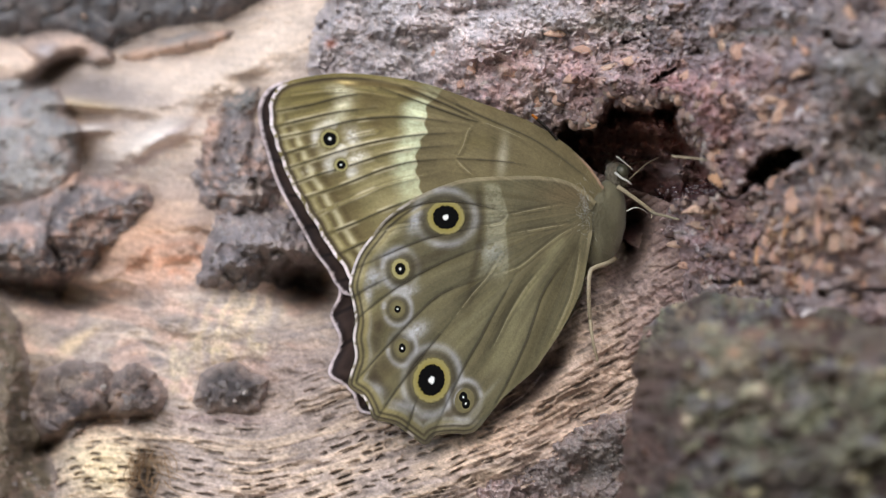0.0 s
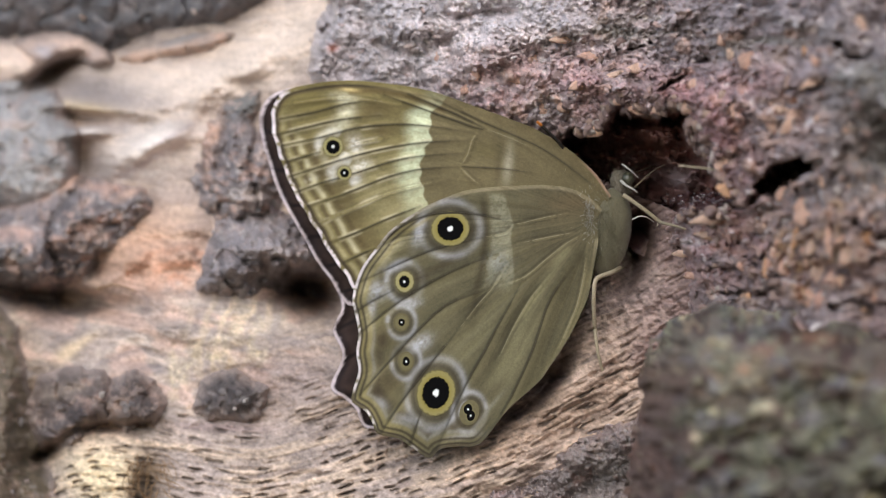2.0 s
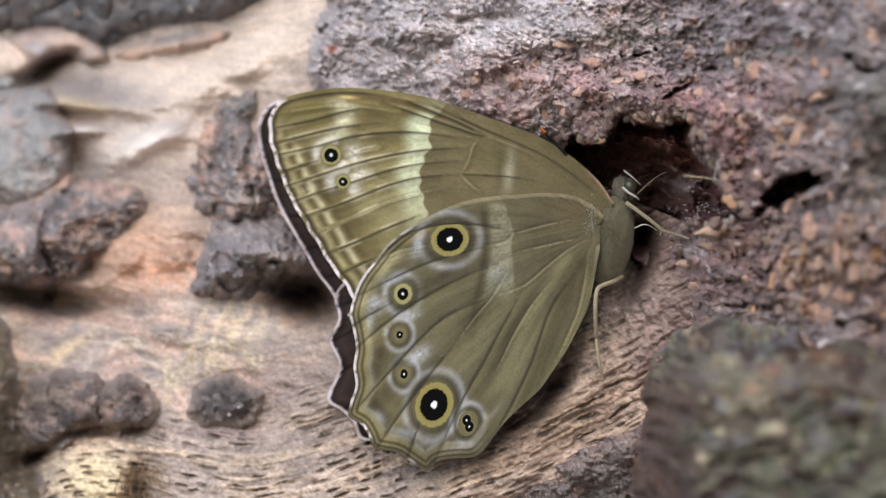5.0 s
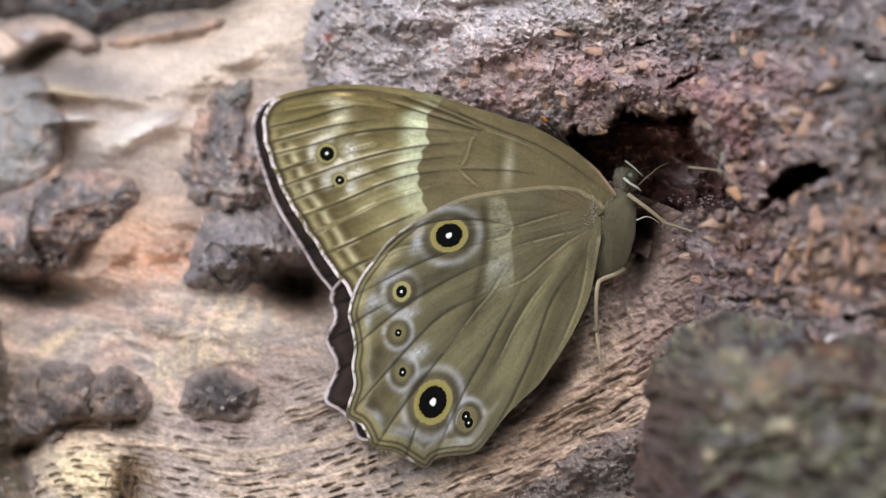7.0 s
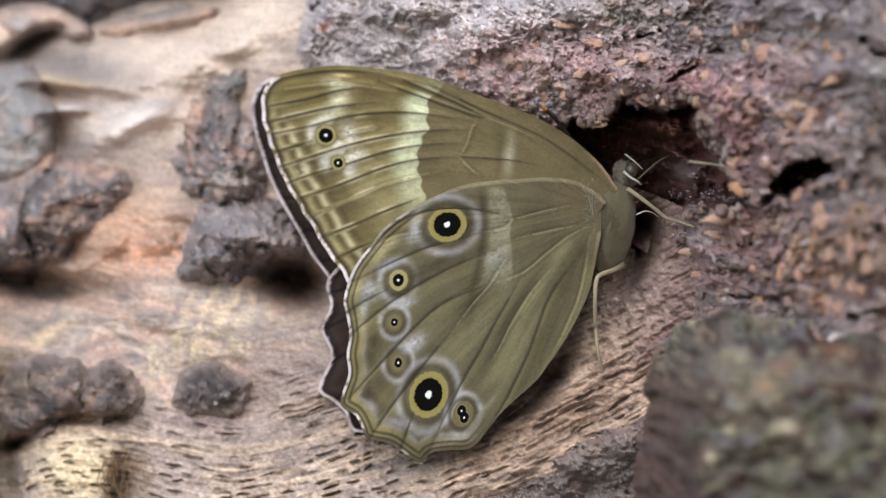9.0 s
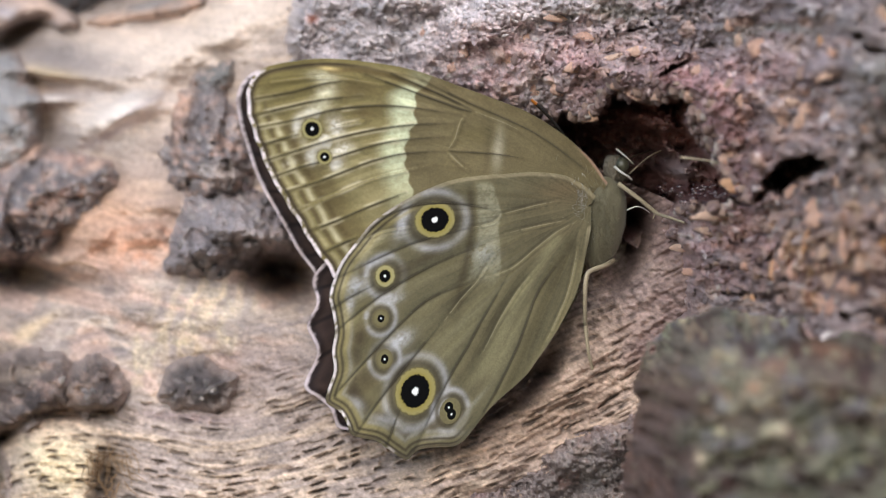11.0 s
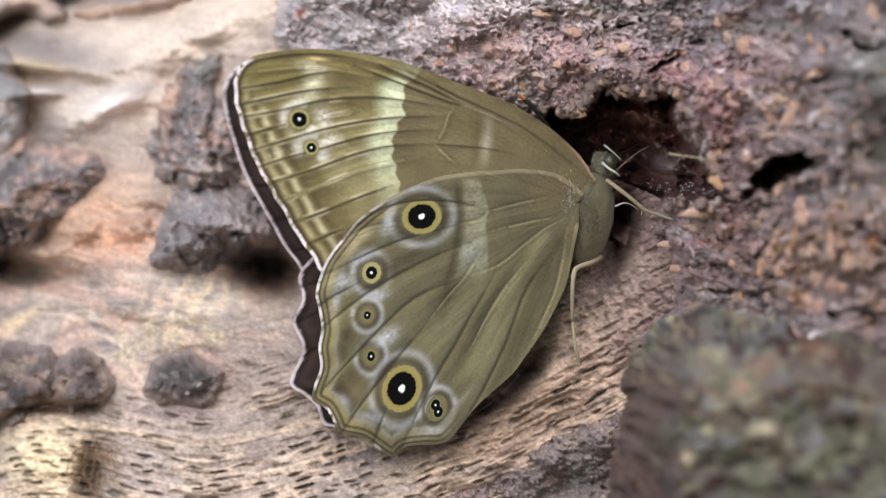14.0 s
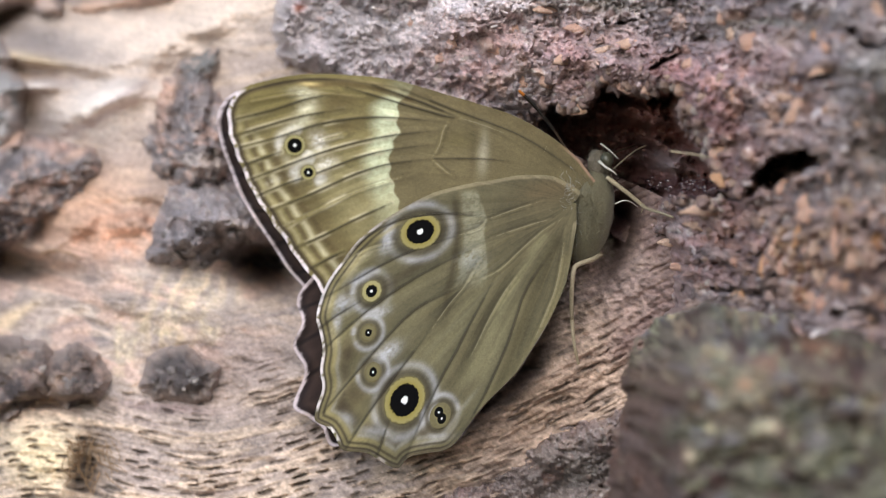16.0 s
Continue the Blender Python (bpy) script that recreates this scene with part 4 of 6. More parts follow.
# ---- knobs of bark on the wood ----
def bark_knob(outline, height, label, hue=(120, 113, 112), warm=0.3, seed=0, soft=34, cracks=0.8, crust=1.0, grow=0, dome=0.0, patches=(), grooves=()):
    """A crusty lump of bark that grows out of the wood within an uneven outline; height in millimetres."""
    pts = np.array(outline, float)
    step = 2.4
    av = np.arange(pts[:, 0].min() - 34, pts[:, 0].max() + 34, step)
    bv = np.arange(pts[:, 1].min() - 34, pts[:, 1].max() + 34, step)
    a, b = np.meshgrid(av, bv)
    d = inside(a, b, outline) + grow + (3 + 6 * crust) * fbm(a / 26 + seed, b / 26, 3, 201 + seed) + 4 * crust * vnoise(a / 8, b / 8, 202 + seed)
    big, small, _, _, t2 = pebbly(a + 300 * seed, b, 220 + seed)
    # two deep creases split the lump into lobes
    m = fbm(a / 60 + seed * 3, b / 60, 2, 203 + seed)
    crease = np.exp(-(m / 0.09) ** 2) * smooth(d, 4, 24) * cracks
    rise = smooth(d, -14, soft * 0.8) * 0.5 + 0.8 * smooth(d, 0, soft * 2.8)
    if dome:
        rise = np.sqrt(np.clip(1 - (1 - np.clip((d + 14) / (dome + 14), 0, 1)) ** 2, 0, 1))
    y = wood_shape(a, b) + 2.5 - (height + 2.5) * rise
    crumb = fbm(a / 22, b / 17, 4, 208 + seed, 0.55)
    y = y - (3.4 if dome else 2.4) * min(1.0, 0.2 + crust) * fbm(a / 48 + seed, b / 40, 4, 204 + seed) * rise + 1.5 * crease
    y = y - (0.25 * big + 0.28 * small + 0.42 * (1 - 2 * np.abs(crumb)) + 0.3 * fbm(a / 7, b / 6, 3, 205 + seed)) * smooth(d, -6, 6) * crust
    cut = np.zeros(a.shape)
    for line, w in grooves:
        cut = np.maximum(cut, np.exp(-((line_distance(a, b, spline(line, steps=4)) + 4 * fbm(a / 14, b / 14, 2, 212 + seed)) / w) ** 2))
    y = y + 1.6 * cut * smooth(d, 0, 10)
    tone = np.zeros(a.shape + (3,)) + lin(*hue) * 1.35
    tone = mix(tone, np.array(lin(*hue)) * 0.7, smooth(fbm(a / 24, b / 20, 3, 206 + seed), 0.05, 0.45) * 0.75)
    tone = mix(tone, lin(196, 162, 146), smooth(fbm(a / 26 + 7, b / 18, 4, 207 + seed, 0.6), 0.0, 0.5) * warm)
    tone = mix(tone, lin(190, 180, 174), smooth(t2, 0.8, 0.95) * smooth(small, 0.1, 0.5) * (0.2 if dome or crust < 0.35 else 0.6))
    # tinted flakes and spots, plus painted lit tops and shaded undersides
    for pa, pb, ra, rb, turn, c in patches:
        tone = mix(tone, lin(*c), np.clip(1.5 * blob(a, b, pa, pb, ra, rb, turn) * (0.75 + 0.6 * fbm(a / 14, b / 14, 3, 210 + seed)), 0, 1) * 0.9)
    tone = mix(tone, lin(204, 176, 160), smooth(np.abs(crumb), 0.12, 0.0) * smooth(fbm(a / 40, b / 40, 2, 211 + seed), -0.3, 0.3) * 0.75 * warm)
    # grooves, creases and crumb hollows also darkened: shade painted where they sink
    tone = mix(tone, lin(66, 58, 56), cut * 0.45)
    tone = mix(tone, lin(66, 58, 56), np.clip(0.42 * smooth(np.abs(crumb), 0.2, 0.6) + crease * 0.4, 0, 1) * crust)
    tone = mix(np.zeros(a.shape + (3,)) + lin(150, 134, 126), tone, smooth(d + 8 * fbm(a / 14, b / 14, 3, 209 + seed), -12, 12))
    keep = d[:-1, :-1] > -22
    v, f, c = used_only(seat(a, b, y).reshape(-1, 3), grid_faces(len(bv), len(av), keep), tone.reshape(-1, 3))
    mid = v.mean(0)
    ob = part("bark_knob", mesh_from("bark_knob", v - mid, f, c), STONEY, None)
    ob.location = mid
    tagged(ob, label, "bark knob", "bark knobs on the wood")
    # loose crumbs on the lump
    rng = np.random.default_rng(seed)
    spots = np.flatnonzero((d.ravel() > 16) & (a.ravel() > -40) & (b.ravel() > -30))
    for i in rng.choice(spots, 0 if crust < 0.1 else 10 if len(spots) > 4000 else 4, replace=False):
        g = new("grain", GREY_GRAINS[int(rng.integers(8))])
        r = rng.uniform(0.16, 0.42) * 1e-3
        p = place(a.ravel()[i:i + 1], b.ravel()[i:i + 1], y.ravel()[i:i + 1] - 0.05)[0] - mid
        g.matrix_basis = Matrix.LocRotScale(p, Euler(rng.uniform(0, 6.28, 3)), (r * 1.3, r, r))
        g.parent = ob


def build_knobs():
    bark_knob([(-260, 120), (40, 138), (92, 165), (128, 230), (135, 290), (95, 335), (40, 350), (-260, 380)], 6.5,
              "large rounded grey bark knob on pale wood", (136, 132, 130), 0.35, 1, 44, 0.25, 0.28, 4, 90)
    bark_knob([(-200, 380), (0, 358), (70, 340), (135, 302), (192, 319), (262, 328), (268, 350), (240, 386), (192, 434), (149, 477),
               (115, 500), (105, 532), (53, 528), (0, 505), (-200, 520)], 8.0, "slanting dark bark knob with pinkish ridges", (112, 104, 103), 0.8, 2, 34, 0.7, 0.7, 8, 0.0,
              ((122, 316, 28, 11, -35, (206, 168, 146)), (200, 326, 40, 9, 4, (186, 152, 138)), (60, 356, 50, 10, -14, (160, 144, 140)), (110, 470, 40, 30, -40, (84, 74, 74)), (84, 336, 26, 10, -35, (200, 166, 148)), (30, 405, 36, 12, 0, (204, 168, 152)), (170, 388, 24, 8, -40, (196, 162, 148)), (225, 338, 20, 7, -30, (206, 172, 152)), (150, 352, 16, 7, -40, (200, 170, 154))),
              (([(152, 316), (120, 344), (94, 384), (88, 420), (108, 470)], 7),))
    bark_knob([(342, 262), (368, 212), (398, 164), (460, 152), (463, 180), (452, 215), (480, 250), (500, 330), (475, 380), (430, 396),
               (385, 388), (350, 356), (338, 310)], 6.0, "dark cracked bark knob with tan flakes", (120, 111, 110), 0.85, 4, 34, 0.9, 0.8, 4, 0.0,
              ((374, 232, 13, 26, 22, (214, 172, 148)), (352, 226, 9, 16, 0, (206, 166, 146)), (364, 274, 8, 18, 10, (190, 156, 140)), (430, 180, 40, 20, -10, (118, 117, 114)), (440, 340, 30, 16, 0, (176, 160, 152))),
              (([(400, 200), (388, 240), (380, 292)], 6), ([(352, 250), (356, 290), (372, 330)], 5), ([(455, 220), (440, 280), (452, 330)], 5)))
    bark_knob([(447, 330), (470, 312), (500, 330), (512, 380), (470, 392), (448, 372)], 4.0, "small purplish bark knob beside the wing", (130, 116, 118), 0.2, 6)
    bark_knob([(350, 502), (362, 455), (380, 400), (400, 372), (450, 366), (520, 380), (565, 450), (565, 512), (500, 500), (470, 488), (430, 508)],
              6.5, "grey pitted bark knob above a dark hollow", (126, 118, 118), 0.25, 7, 34, 0.9, 0.9, 12)
    bark_knob([(362, 667), (383, 650), (417, 647), (437, 662), (466, 676), (451, 718), (427, 727), (369, 720), (350, 706)], 4.5,
              "small dark bark nodule on grained wood", (70, 63, 61), 0.05, 8, 36, 0.5, 0.5, -2, 34)
    bark_knob([(58, 700), (78, 664), (124, 650), (176, 658), (202, 688), (192, 724), (152, 736), (120, 762), (84, 780), (64, 752)], 5.0,
              "brown-grey bark nodule over a crevice", (80, 69, 64), 0.4, 9, 36, 1.0, 0.6, 2, 44, ((110, 680, 40, 14, -10, (150, 132, 118)), (92, 745, 16, 22, 20, (112, 100, 96)), (140, 720, 24, 14, 0, (60, 50, 48))))
    bark_knob([(194, 690), (210, 664), (240, 654), (270, 666), (284, 694), (268, 726), (226, 736), (200, 722)], 4.8,
              "small brown bark nodule beside a larger one", (76, 65, 60), 0.4, 15, 36, 0.8, 0.6, 2, 36, ((215, 702, 22, 10, -10, (150, 126, 110)), (252, 690, 16, 16, 0, (66, 60, 60)), (190, 716, 20, 10, 0, (146, 120, 104))))
    bark_knob([(-260, 530), (0, 540), (26, 575), (42, 640), (60, 720), (78, 790), (92, 850), (104, 960), (-260, 960)], 4.0,
              "brown upright bark ridge at the edge of the wood", (84, 73, 58), 0.25, 14, 70, 0.2, 0.3, 2, 95)
    bark_knob([(-260, 74), (60, 74), (112, 76), (152, 90), (182, 104), (212, 94), (245, 72), (305, 54), (390, 46), (440, 26), (495, -14), (505, -160),
               (-260, -160)], 8.5, "long dark grey bark ridge above pale wood", (90, 88, 90), 0.10, 11, 50, 0.6, 0.12)
    bark_knob([(-200, 74), (0, 74), (40, 80), (66, 98), (70, 122), (48, 140), (0, 143), (-200, 140)], 5.5,
              "smooth cream knob of wood", (168, 148, 136), 0.6, 12, 50, 0.0, 0.05, 0, 40, ((30, 102, 50, 26, 0, (232, 206, 186)), (60, 128, 30, 12, -30, (128, 108, 96))))
    bark_knob([(36, 80), (70, 66), (110, 62), (146, 68), (178, 88), (190, 100), (168, 104), (138, 92), (104, 94), (70, 108), (50, 100)], 5.0,
              "pinkish arched rim of wood over a brown hollow", (164, 142, 130), 0.5, 16, 24, 0.2, 0.09, 2, 22, ((120, 72, 50, 9, 4, (214, 184, 166)), (80, 88, 20, 12, -20, (176, 166, 168))))
    bark_knob([(188, 108), (215, 84), (260, 70), (330, 52), (400, 44), (428, 48), (410, 74), (370, 92), (300, 106), (230, 116)], 5.5,
              "low lumpy pinkish ridge of bark", (146, 132, 124), 0.5, 13, 30, 0.5, 0.09, 0, 0.0,
              ((270, 90, 80, 10, -14, (206, 172, 150)), (390, 58, 18, 12, -30, (214, 178, 158)), (320, 64, 50, 10, -18, (146, 140, 138)), (205, 104, 20, 8, -10, (150, 112, 84)), (408, 62, 10, 12, 0, (96, 84, 78))))


def build_hollow_details():
    """A thin stalk in the hollow and the glistening drops of sap below it."""
    aa, bb = np.array([1188.0, 1210, 1232, 1254]), np.array([277.0, 279, 281, 285])
    y = bark_surface(aa, bb)[0]
    v, f = tube(spline(place(aa, bb, np.minimum(y - 0.3, np.linspace(y[3] + 2.0, y[3] - 0.2, 4))), steps=6), 0.00008, 0.00006, 7)
    ob = part("stalk", mesh_from("stalk", v, f), LEG, None)
    tagged(ob, "thin pale tan stalk stuck across the bark hollow", "stalk")
    rng = np.random.default_rng(31)
    bm = bmesh.new()
    bmesh.ops.create_icosphere(bm, subdivisions=2, radius=1)
    co = np.array([v.co for v in bm.verts])
    tri = np.array([[v.index for v in f.verts] for f in bm.faces])
    bm.free()
    vs, fs, o = [], [], 0
    for _ in range(90):
        a = np.array([rng.uniform(1160, 1295)])
        b = np.array([338 + 0.05 * (1230 - a[0]) + rng.normal(0, 8)])
        c = place(a, b, bark_surface(a, b)[0])[0]
        vs.append(co * rng.uniform(0.07, 0.22) * 1e-3 * np.array([1.4, 0.8, 1.0]) + c)
        fs.append(tri + o)
        o += len(co)
    ob = part("sap_drops", mesh_from("sap_drops", np.vstack(vs), np.vstack(fs)), SAP, None)
    tagged(ob, "glistening dark drops of sap in the bark hollow", "sap", kind="stuff")


def build_fibres():
    """Frayed fibres round the small pit in the grain, and one curled thread on the wood."""
    rng = np.random.default_rng(8)
    vs, fs, o = [], [], 0
    for _ in range(46):
        a0, b0 = rng.normal(258, 20), rng.normal(822, 18)
        t = rng.normal(75, 40)
        ln = rng.uniform(14, 46)
        da, db = ln * math.cos(radians(t)), ln * math.sin(radians(t))
        aa = np.array([a0, a0 + da * 0.5 + rng.normal(0, 4), a0 + da])
        bb = np.array([b0, b0 + db * 0.5, b0 + db])
        yy = wood_shape(aa, bb) - np.array([0.2, rng.uniform(0.5, 1.6), rng.uniform(0.2, 1.8)])
        v, f = tube(spline(place(aa, bb, yy), steps=4), 0.00006, 0.00003, 4)
        vs.append(v)
        fs.append(f + o)
        o += len(v)
    ob = part("wood_fibres", mesh_from("wood_fibres", np.vstack(vs), np.vstack(fs)), FIBRE, None)
    tagged(ob, "frayed pale wood fibres round a small pit", "wood fibres", kind="stuff")
    aa, bb = np.array([175, 190, 205, 222, 238.0]), np.array([503, 497, 495, 498, 505.0])
    v, f = tube(spline(place(aa, bb, wood_shape(aa, bb) - 0.5), steps=5), 0.00009, 0.00006, 5)
    ob = part("thread", mesh_from("thread", v, f), FIBRE, None)
    tagged(ob, "thin curled dark thread lying on the wood", "thread")


# ---- butterfly ----
BASE_Y, LEAN_X, LEAN_Z = 1.0, -0.6, 0.15
BASE = place(np.array([1052.0]), np.array([345.0]), np.array([BASE_Y]))[0]
EYE_AT = np.array([0, -NEAR * 1e-3, 1])


def on_wing(a, b, lift=0.0):
    """Place in the butterfly's space of a point of the leaning wing plane, lifted by so many millimetres."""
    way = np.stack([(a - 784) * UNIT, np.full(np.shape(a), NEAR * 1e-3), -(b - 441) * UNIT], -1)
    n = np.array([-LEAN_X, 1, -LEAN_Z])
    s = ((BASE - EYE_AT) @ n) / (way @ n)
    lift = np.asarray(lift)
    return EYE_AT + way * s[..., None] - BASE + np.array([0, -1e-3, 0]) * lift[..., None]


HIND_LIFT = 0.9
FORE_HUB, HIND_HUB = (1060, 347), (1046, 372)
FORE_EDGE = [(1068, 332), (1039, 291), (993, 250), (944, 219), (912, 205), (830, 175), (748, 147), (660, 133), (594, 130), (528, 139),
             (496, 151), (479, 174), (475, 202), (482, 238), (493, 273), (508, 313), (528, 350), (554, 392), (581, 438), (603, 467),
             (620, 497), (650, 512), (760, 488), (880, 440), (1000, 392), (1052, 364)]
HIND_EDGE = [(1053, 358), (1030, 336), (993, 318), (943, 312), (876, 313), (830, 316), (794, 325), (740, 347), (687, 383), (660, 414),
             (634, 449), (621, 484), (617, 510), (622, 531), (628, 566), (624, 598), (628, 631), (619, 661), (617, 684), (640, 701),
             (652, 722), (662, 741), (698, 751), (716, 763), (742, 782), (755, 785), (765, 774), (776, 769), (802, 767), (828, 767),
             (848, 755), (888, 705), (940, 659), (960, 633), (992, 585), (1017, 537), (1028, 509), (1036, 472), (1046, 415)]


def wing_mesh(hub, edge, nr, nt, scallop=0.0):
    """Rings from the hub to the margin: sheet coordinates, distance to the margin, and the faces."""
    line = spline(edge)
    ang = np.unwrap(np.arctan2(line[:, 1] - hub[1], line[:, 0] - hub[0]))
    rad = np.hypot(line[:, 0] - hub[0], line[:, 1] - hub[1])
    if ang[-1] < ang[0]:
        ang = -ang
        flip = -1
    else:
        flip = 1
    ang = np.maximum.accumulate(ang + np.arange(len(ang)) * 1e-7)
    seg = np.r_[0, np.cumsum(np.hypot(np.diff(line[:, 0]), np.diff(line[:, 1])))]
    th = np.interp(np.linspace(0, seg[-1], nt), seg, ang)
    rr = np.interp(th, ang, rad)
    ea, eb = hub[0] + rr * np.cos(flip * th), hub[1] + rr * np.sin(flip * th)
    rr = rr + scallop * (0.5 * np.sin(2 * math.pi * (eb - 174) / 39) + 0.4 * vnoise(eb / 23, 0 * eb, 337)) * smooth(ea, 640, 590) * smooth(eb, 165, 200) * smooth(eb, 500, 470)
    f = np.linspace(0.002, 1, nr) ** 0.75
    r = f[:, None] * rr[None, :]
    t = (flip * th)[None, :]
    a, b = hub[0] + r * np.cos(t), hub[1] + r * np.sin(t)
    # margin distance, from the straight line to the nearby margin
    m = np.stack([a[-1, ::3], b[-1, ::3]], -1) if scallop else spline(edge, steps=4)
    return a, b, m


def scatter(a, b, n):
    """Uneven dusting of scales, 0 to 1."""
    return smooth(fbm(a / 6, b / 6, 3, n, 0.65), -0.45, 0.25)


def fore_colours(a, b, dm, dv):
    tone = np.zeros(a.shape + (3,)) + lin(121, 111, 75)
    band = np.interp(b, [140, 162, 172, 182, 205, 236, 250, 266, 286, 310, 335, 420],
                     [790, 782, 772, 757, 752, 753, 745, 738, 735, 737, 744, 760]) + 2.5 * np.sin(b / 4.5)
    outer = smooth(a, band + 1.5, band - 1.5)
    tone = mix(tone, lin(130, 120, 75), outer)
    tone = mix(tone, lin(126, 115, 66), outer * blob(a, b, 560, 160, 110, 40))
    tone = mix(tone, lin(158, 150, 104), outer * smooth(b, 230, 330) * smooth(dm, 60, 130) * 0.5)
    stripe = outer * smooth(a, band - 56, band - 22)
    tone = mix(tone, lin(186, 193, 152), stripe * np.interp(b, [150, 172, 185, 235, 300, 335, 360], [0.35, 0.6, 1.0, 0.95, 0.85, 0.6, 0.4]) * (0.75 + 0.25 * scatter(a, b, 351)))
    tone = mix(tone, lin(112, 98, 60), outer * np.clip(blob(a, b, 655, 180, 40, 16) + blob(a, b, 668, 220, 24, 10), 0, 1) * 0.7)
    # pale marks before the apex and beside the small eyespots
    apex = np.clip(blob(a, b, 602, 160, 22, 9, 10) + blob(a, b, 606, 184, 17, 14, -30) + 0.8 * blob(a, b, 594, 209, 19, 13, -20), 0, 1)
    tone = mix(tone, lin(196, 192, 154), apex * (0.6 + 0.4 * scatter(a, b, 352)))
    side = np.clip(blob(a, b, 622, 244, 13, 20, -10) + blob(a, b, 632, 280, 17, 8, -20) + 0.7 * blob(a, b, 622, 300, 12, 14) + 0.8 * blob(a, b, 556, 246, 6, 18, 12)
                   + 0.6 * blob(a, b, 545, 302, 14, 6, -20) + 0.7 * blob(a, b, 576, 290, 8, 12, 10), 0, 1)
    tone = mix(tone, lin(196, 193, 172), side * 0.95 * (0.5 + 0.5 * scatter(a, b, 353)))
    # whitish scales round the two spots
    for ca, cb, r0 in ((583, 246, 23), (603, 292, 18)):
        far = np.hypot(a - ca, b - cb)
        tone = mix(tone, lin(190, 188, 168), np.exp(-((far - r0 - 3) / 8) ** 2) * smooth(vnoise(np.arctan2(b - cb, a - ca) * 1.4, 0 * a + ca, 355), -0.5, 0.3) * 0.75)
        tone = mix(tone, lin(116, 104, 62), np.exp(-((far - r0 + 6) / 4) ** 2) * 0.15)
    # crease below the front edge, golden at its outer end
    crease = line_distance(a, b, spline([(614, 151), (655, 148), (715, 159), (775, 181)], steps=4))
    tone = mix(tone, lin(100, 82, 48), np.exp(-(crease / 5) ** 2) * 0.7)
    tone = mix(tone, lin(178, 164, 112), np.exp(-((crease - 8) / 3) ** 2) * smooth(b, 175, 150) * smooth(a, 660, 700) * 0.4)
    tone = mix(tone, lin(212, 190, 124), blob(a, b, 609, 145, 17, 4, 8) * 0.8)
    # pale and dusky squares between the veins towards the margin
    cell = smooth(dv, 2, 7) * smooth(a, 790, 700)
    low = smooth(b, 205, 260)
    tone = mix(tone, lin(104, 90, 55), cell * np.exp(-((dm - 56) / 8) ** 2) * low * 0.85)
    tone = mix(tone, lin(104, 91, 56), smooth(b, 285, 320) * cell * np.exp(-((dm - 74) / 16) ** 2) * 0.5)
    tone = mix(tone, lin(184, 177, 136), cell * np.exp(-((dm - 41) / 5) ** 2) * low * 0.8)
    tone = mix(tone, lin(106, 92, 58), cell * np.exp(-((dm - 30) / 3.5) ** 2) * smooth(b, 170, 240) * 0.8)
    tone = mix(tone, lin(164, 155, 108), cell * np.exp(-((dm - 19) / 4.5) ** 2) * smooth(b, 150, 240) * 0.7)
    tone = mix(tone, lin(100, 87, 56), np.exp(-((dm - 12) / 2.5) ** 2) * smooth(a, 1000, 700) * 0.55)
    # pale scales above, shade below the veins
    tone = mix(tone, lin(196, 188, 150), np.exp(-((dv - 3.5) / 2) ** 2) * outer * smooth(fbm(a / 34, b / 20, 2, 354), -0.2, 0.4) * smooth(b, 175, 220) * 0.6)
    # the fold before the cell end
    tone = mix(tone, lin(92, 82, 54), blob(a, b, 872, 278, 6, 34, 6) * 0.5)
    tone = mix(tone, lin(168, 163, 132), blob(a, b, 889, 276, 9, 34, 6) * 0.8)
    tone = mix(tone, lin(122, 112, 70), blob(a, b, 850, 252, 34, 16) * 0.6)
    tone = mix(tone, lin(118, 106, 70), smooth(dm, 34, 8) * smooth(a, 700, 800) * smooth(b, 350, 320) * 0.6)
    out = smooth(a, 720, 620)
    tone = mix(tone, lin(74, 62, 46), np.exp(-((dm - 9) / 2.4) ** 2) * 0.9 * out)
    tone = mix(tone, lin(172, 140, 112), smooth(dm, 6, 2) * smooth(a, 1010, 1040) * smooth(b, 350, 340) * 0.8)
    bead = smooth(fbm(a / 8, b / 8, 2, 311), -0.4, 0.0) * (0.35 + 0.65 * smooth(dv, 2, 7))
    return mix(tone, lin(205, 196, 188), smooth(dm, 6.8, 4.8) * out * smooth(b, 144, 156) * bead)


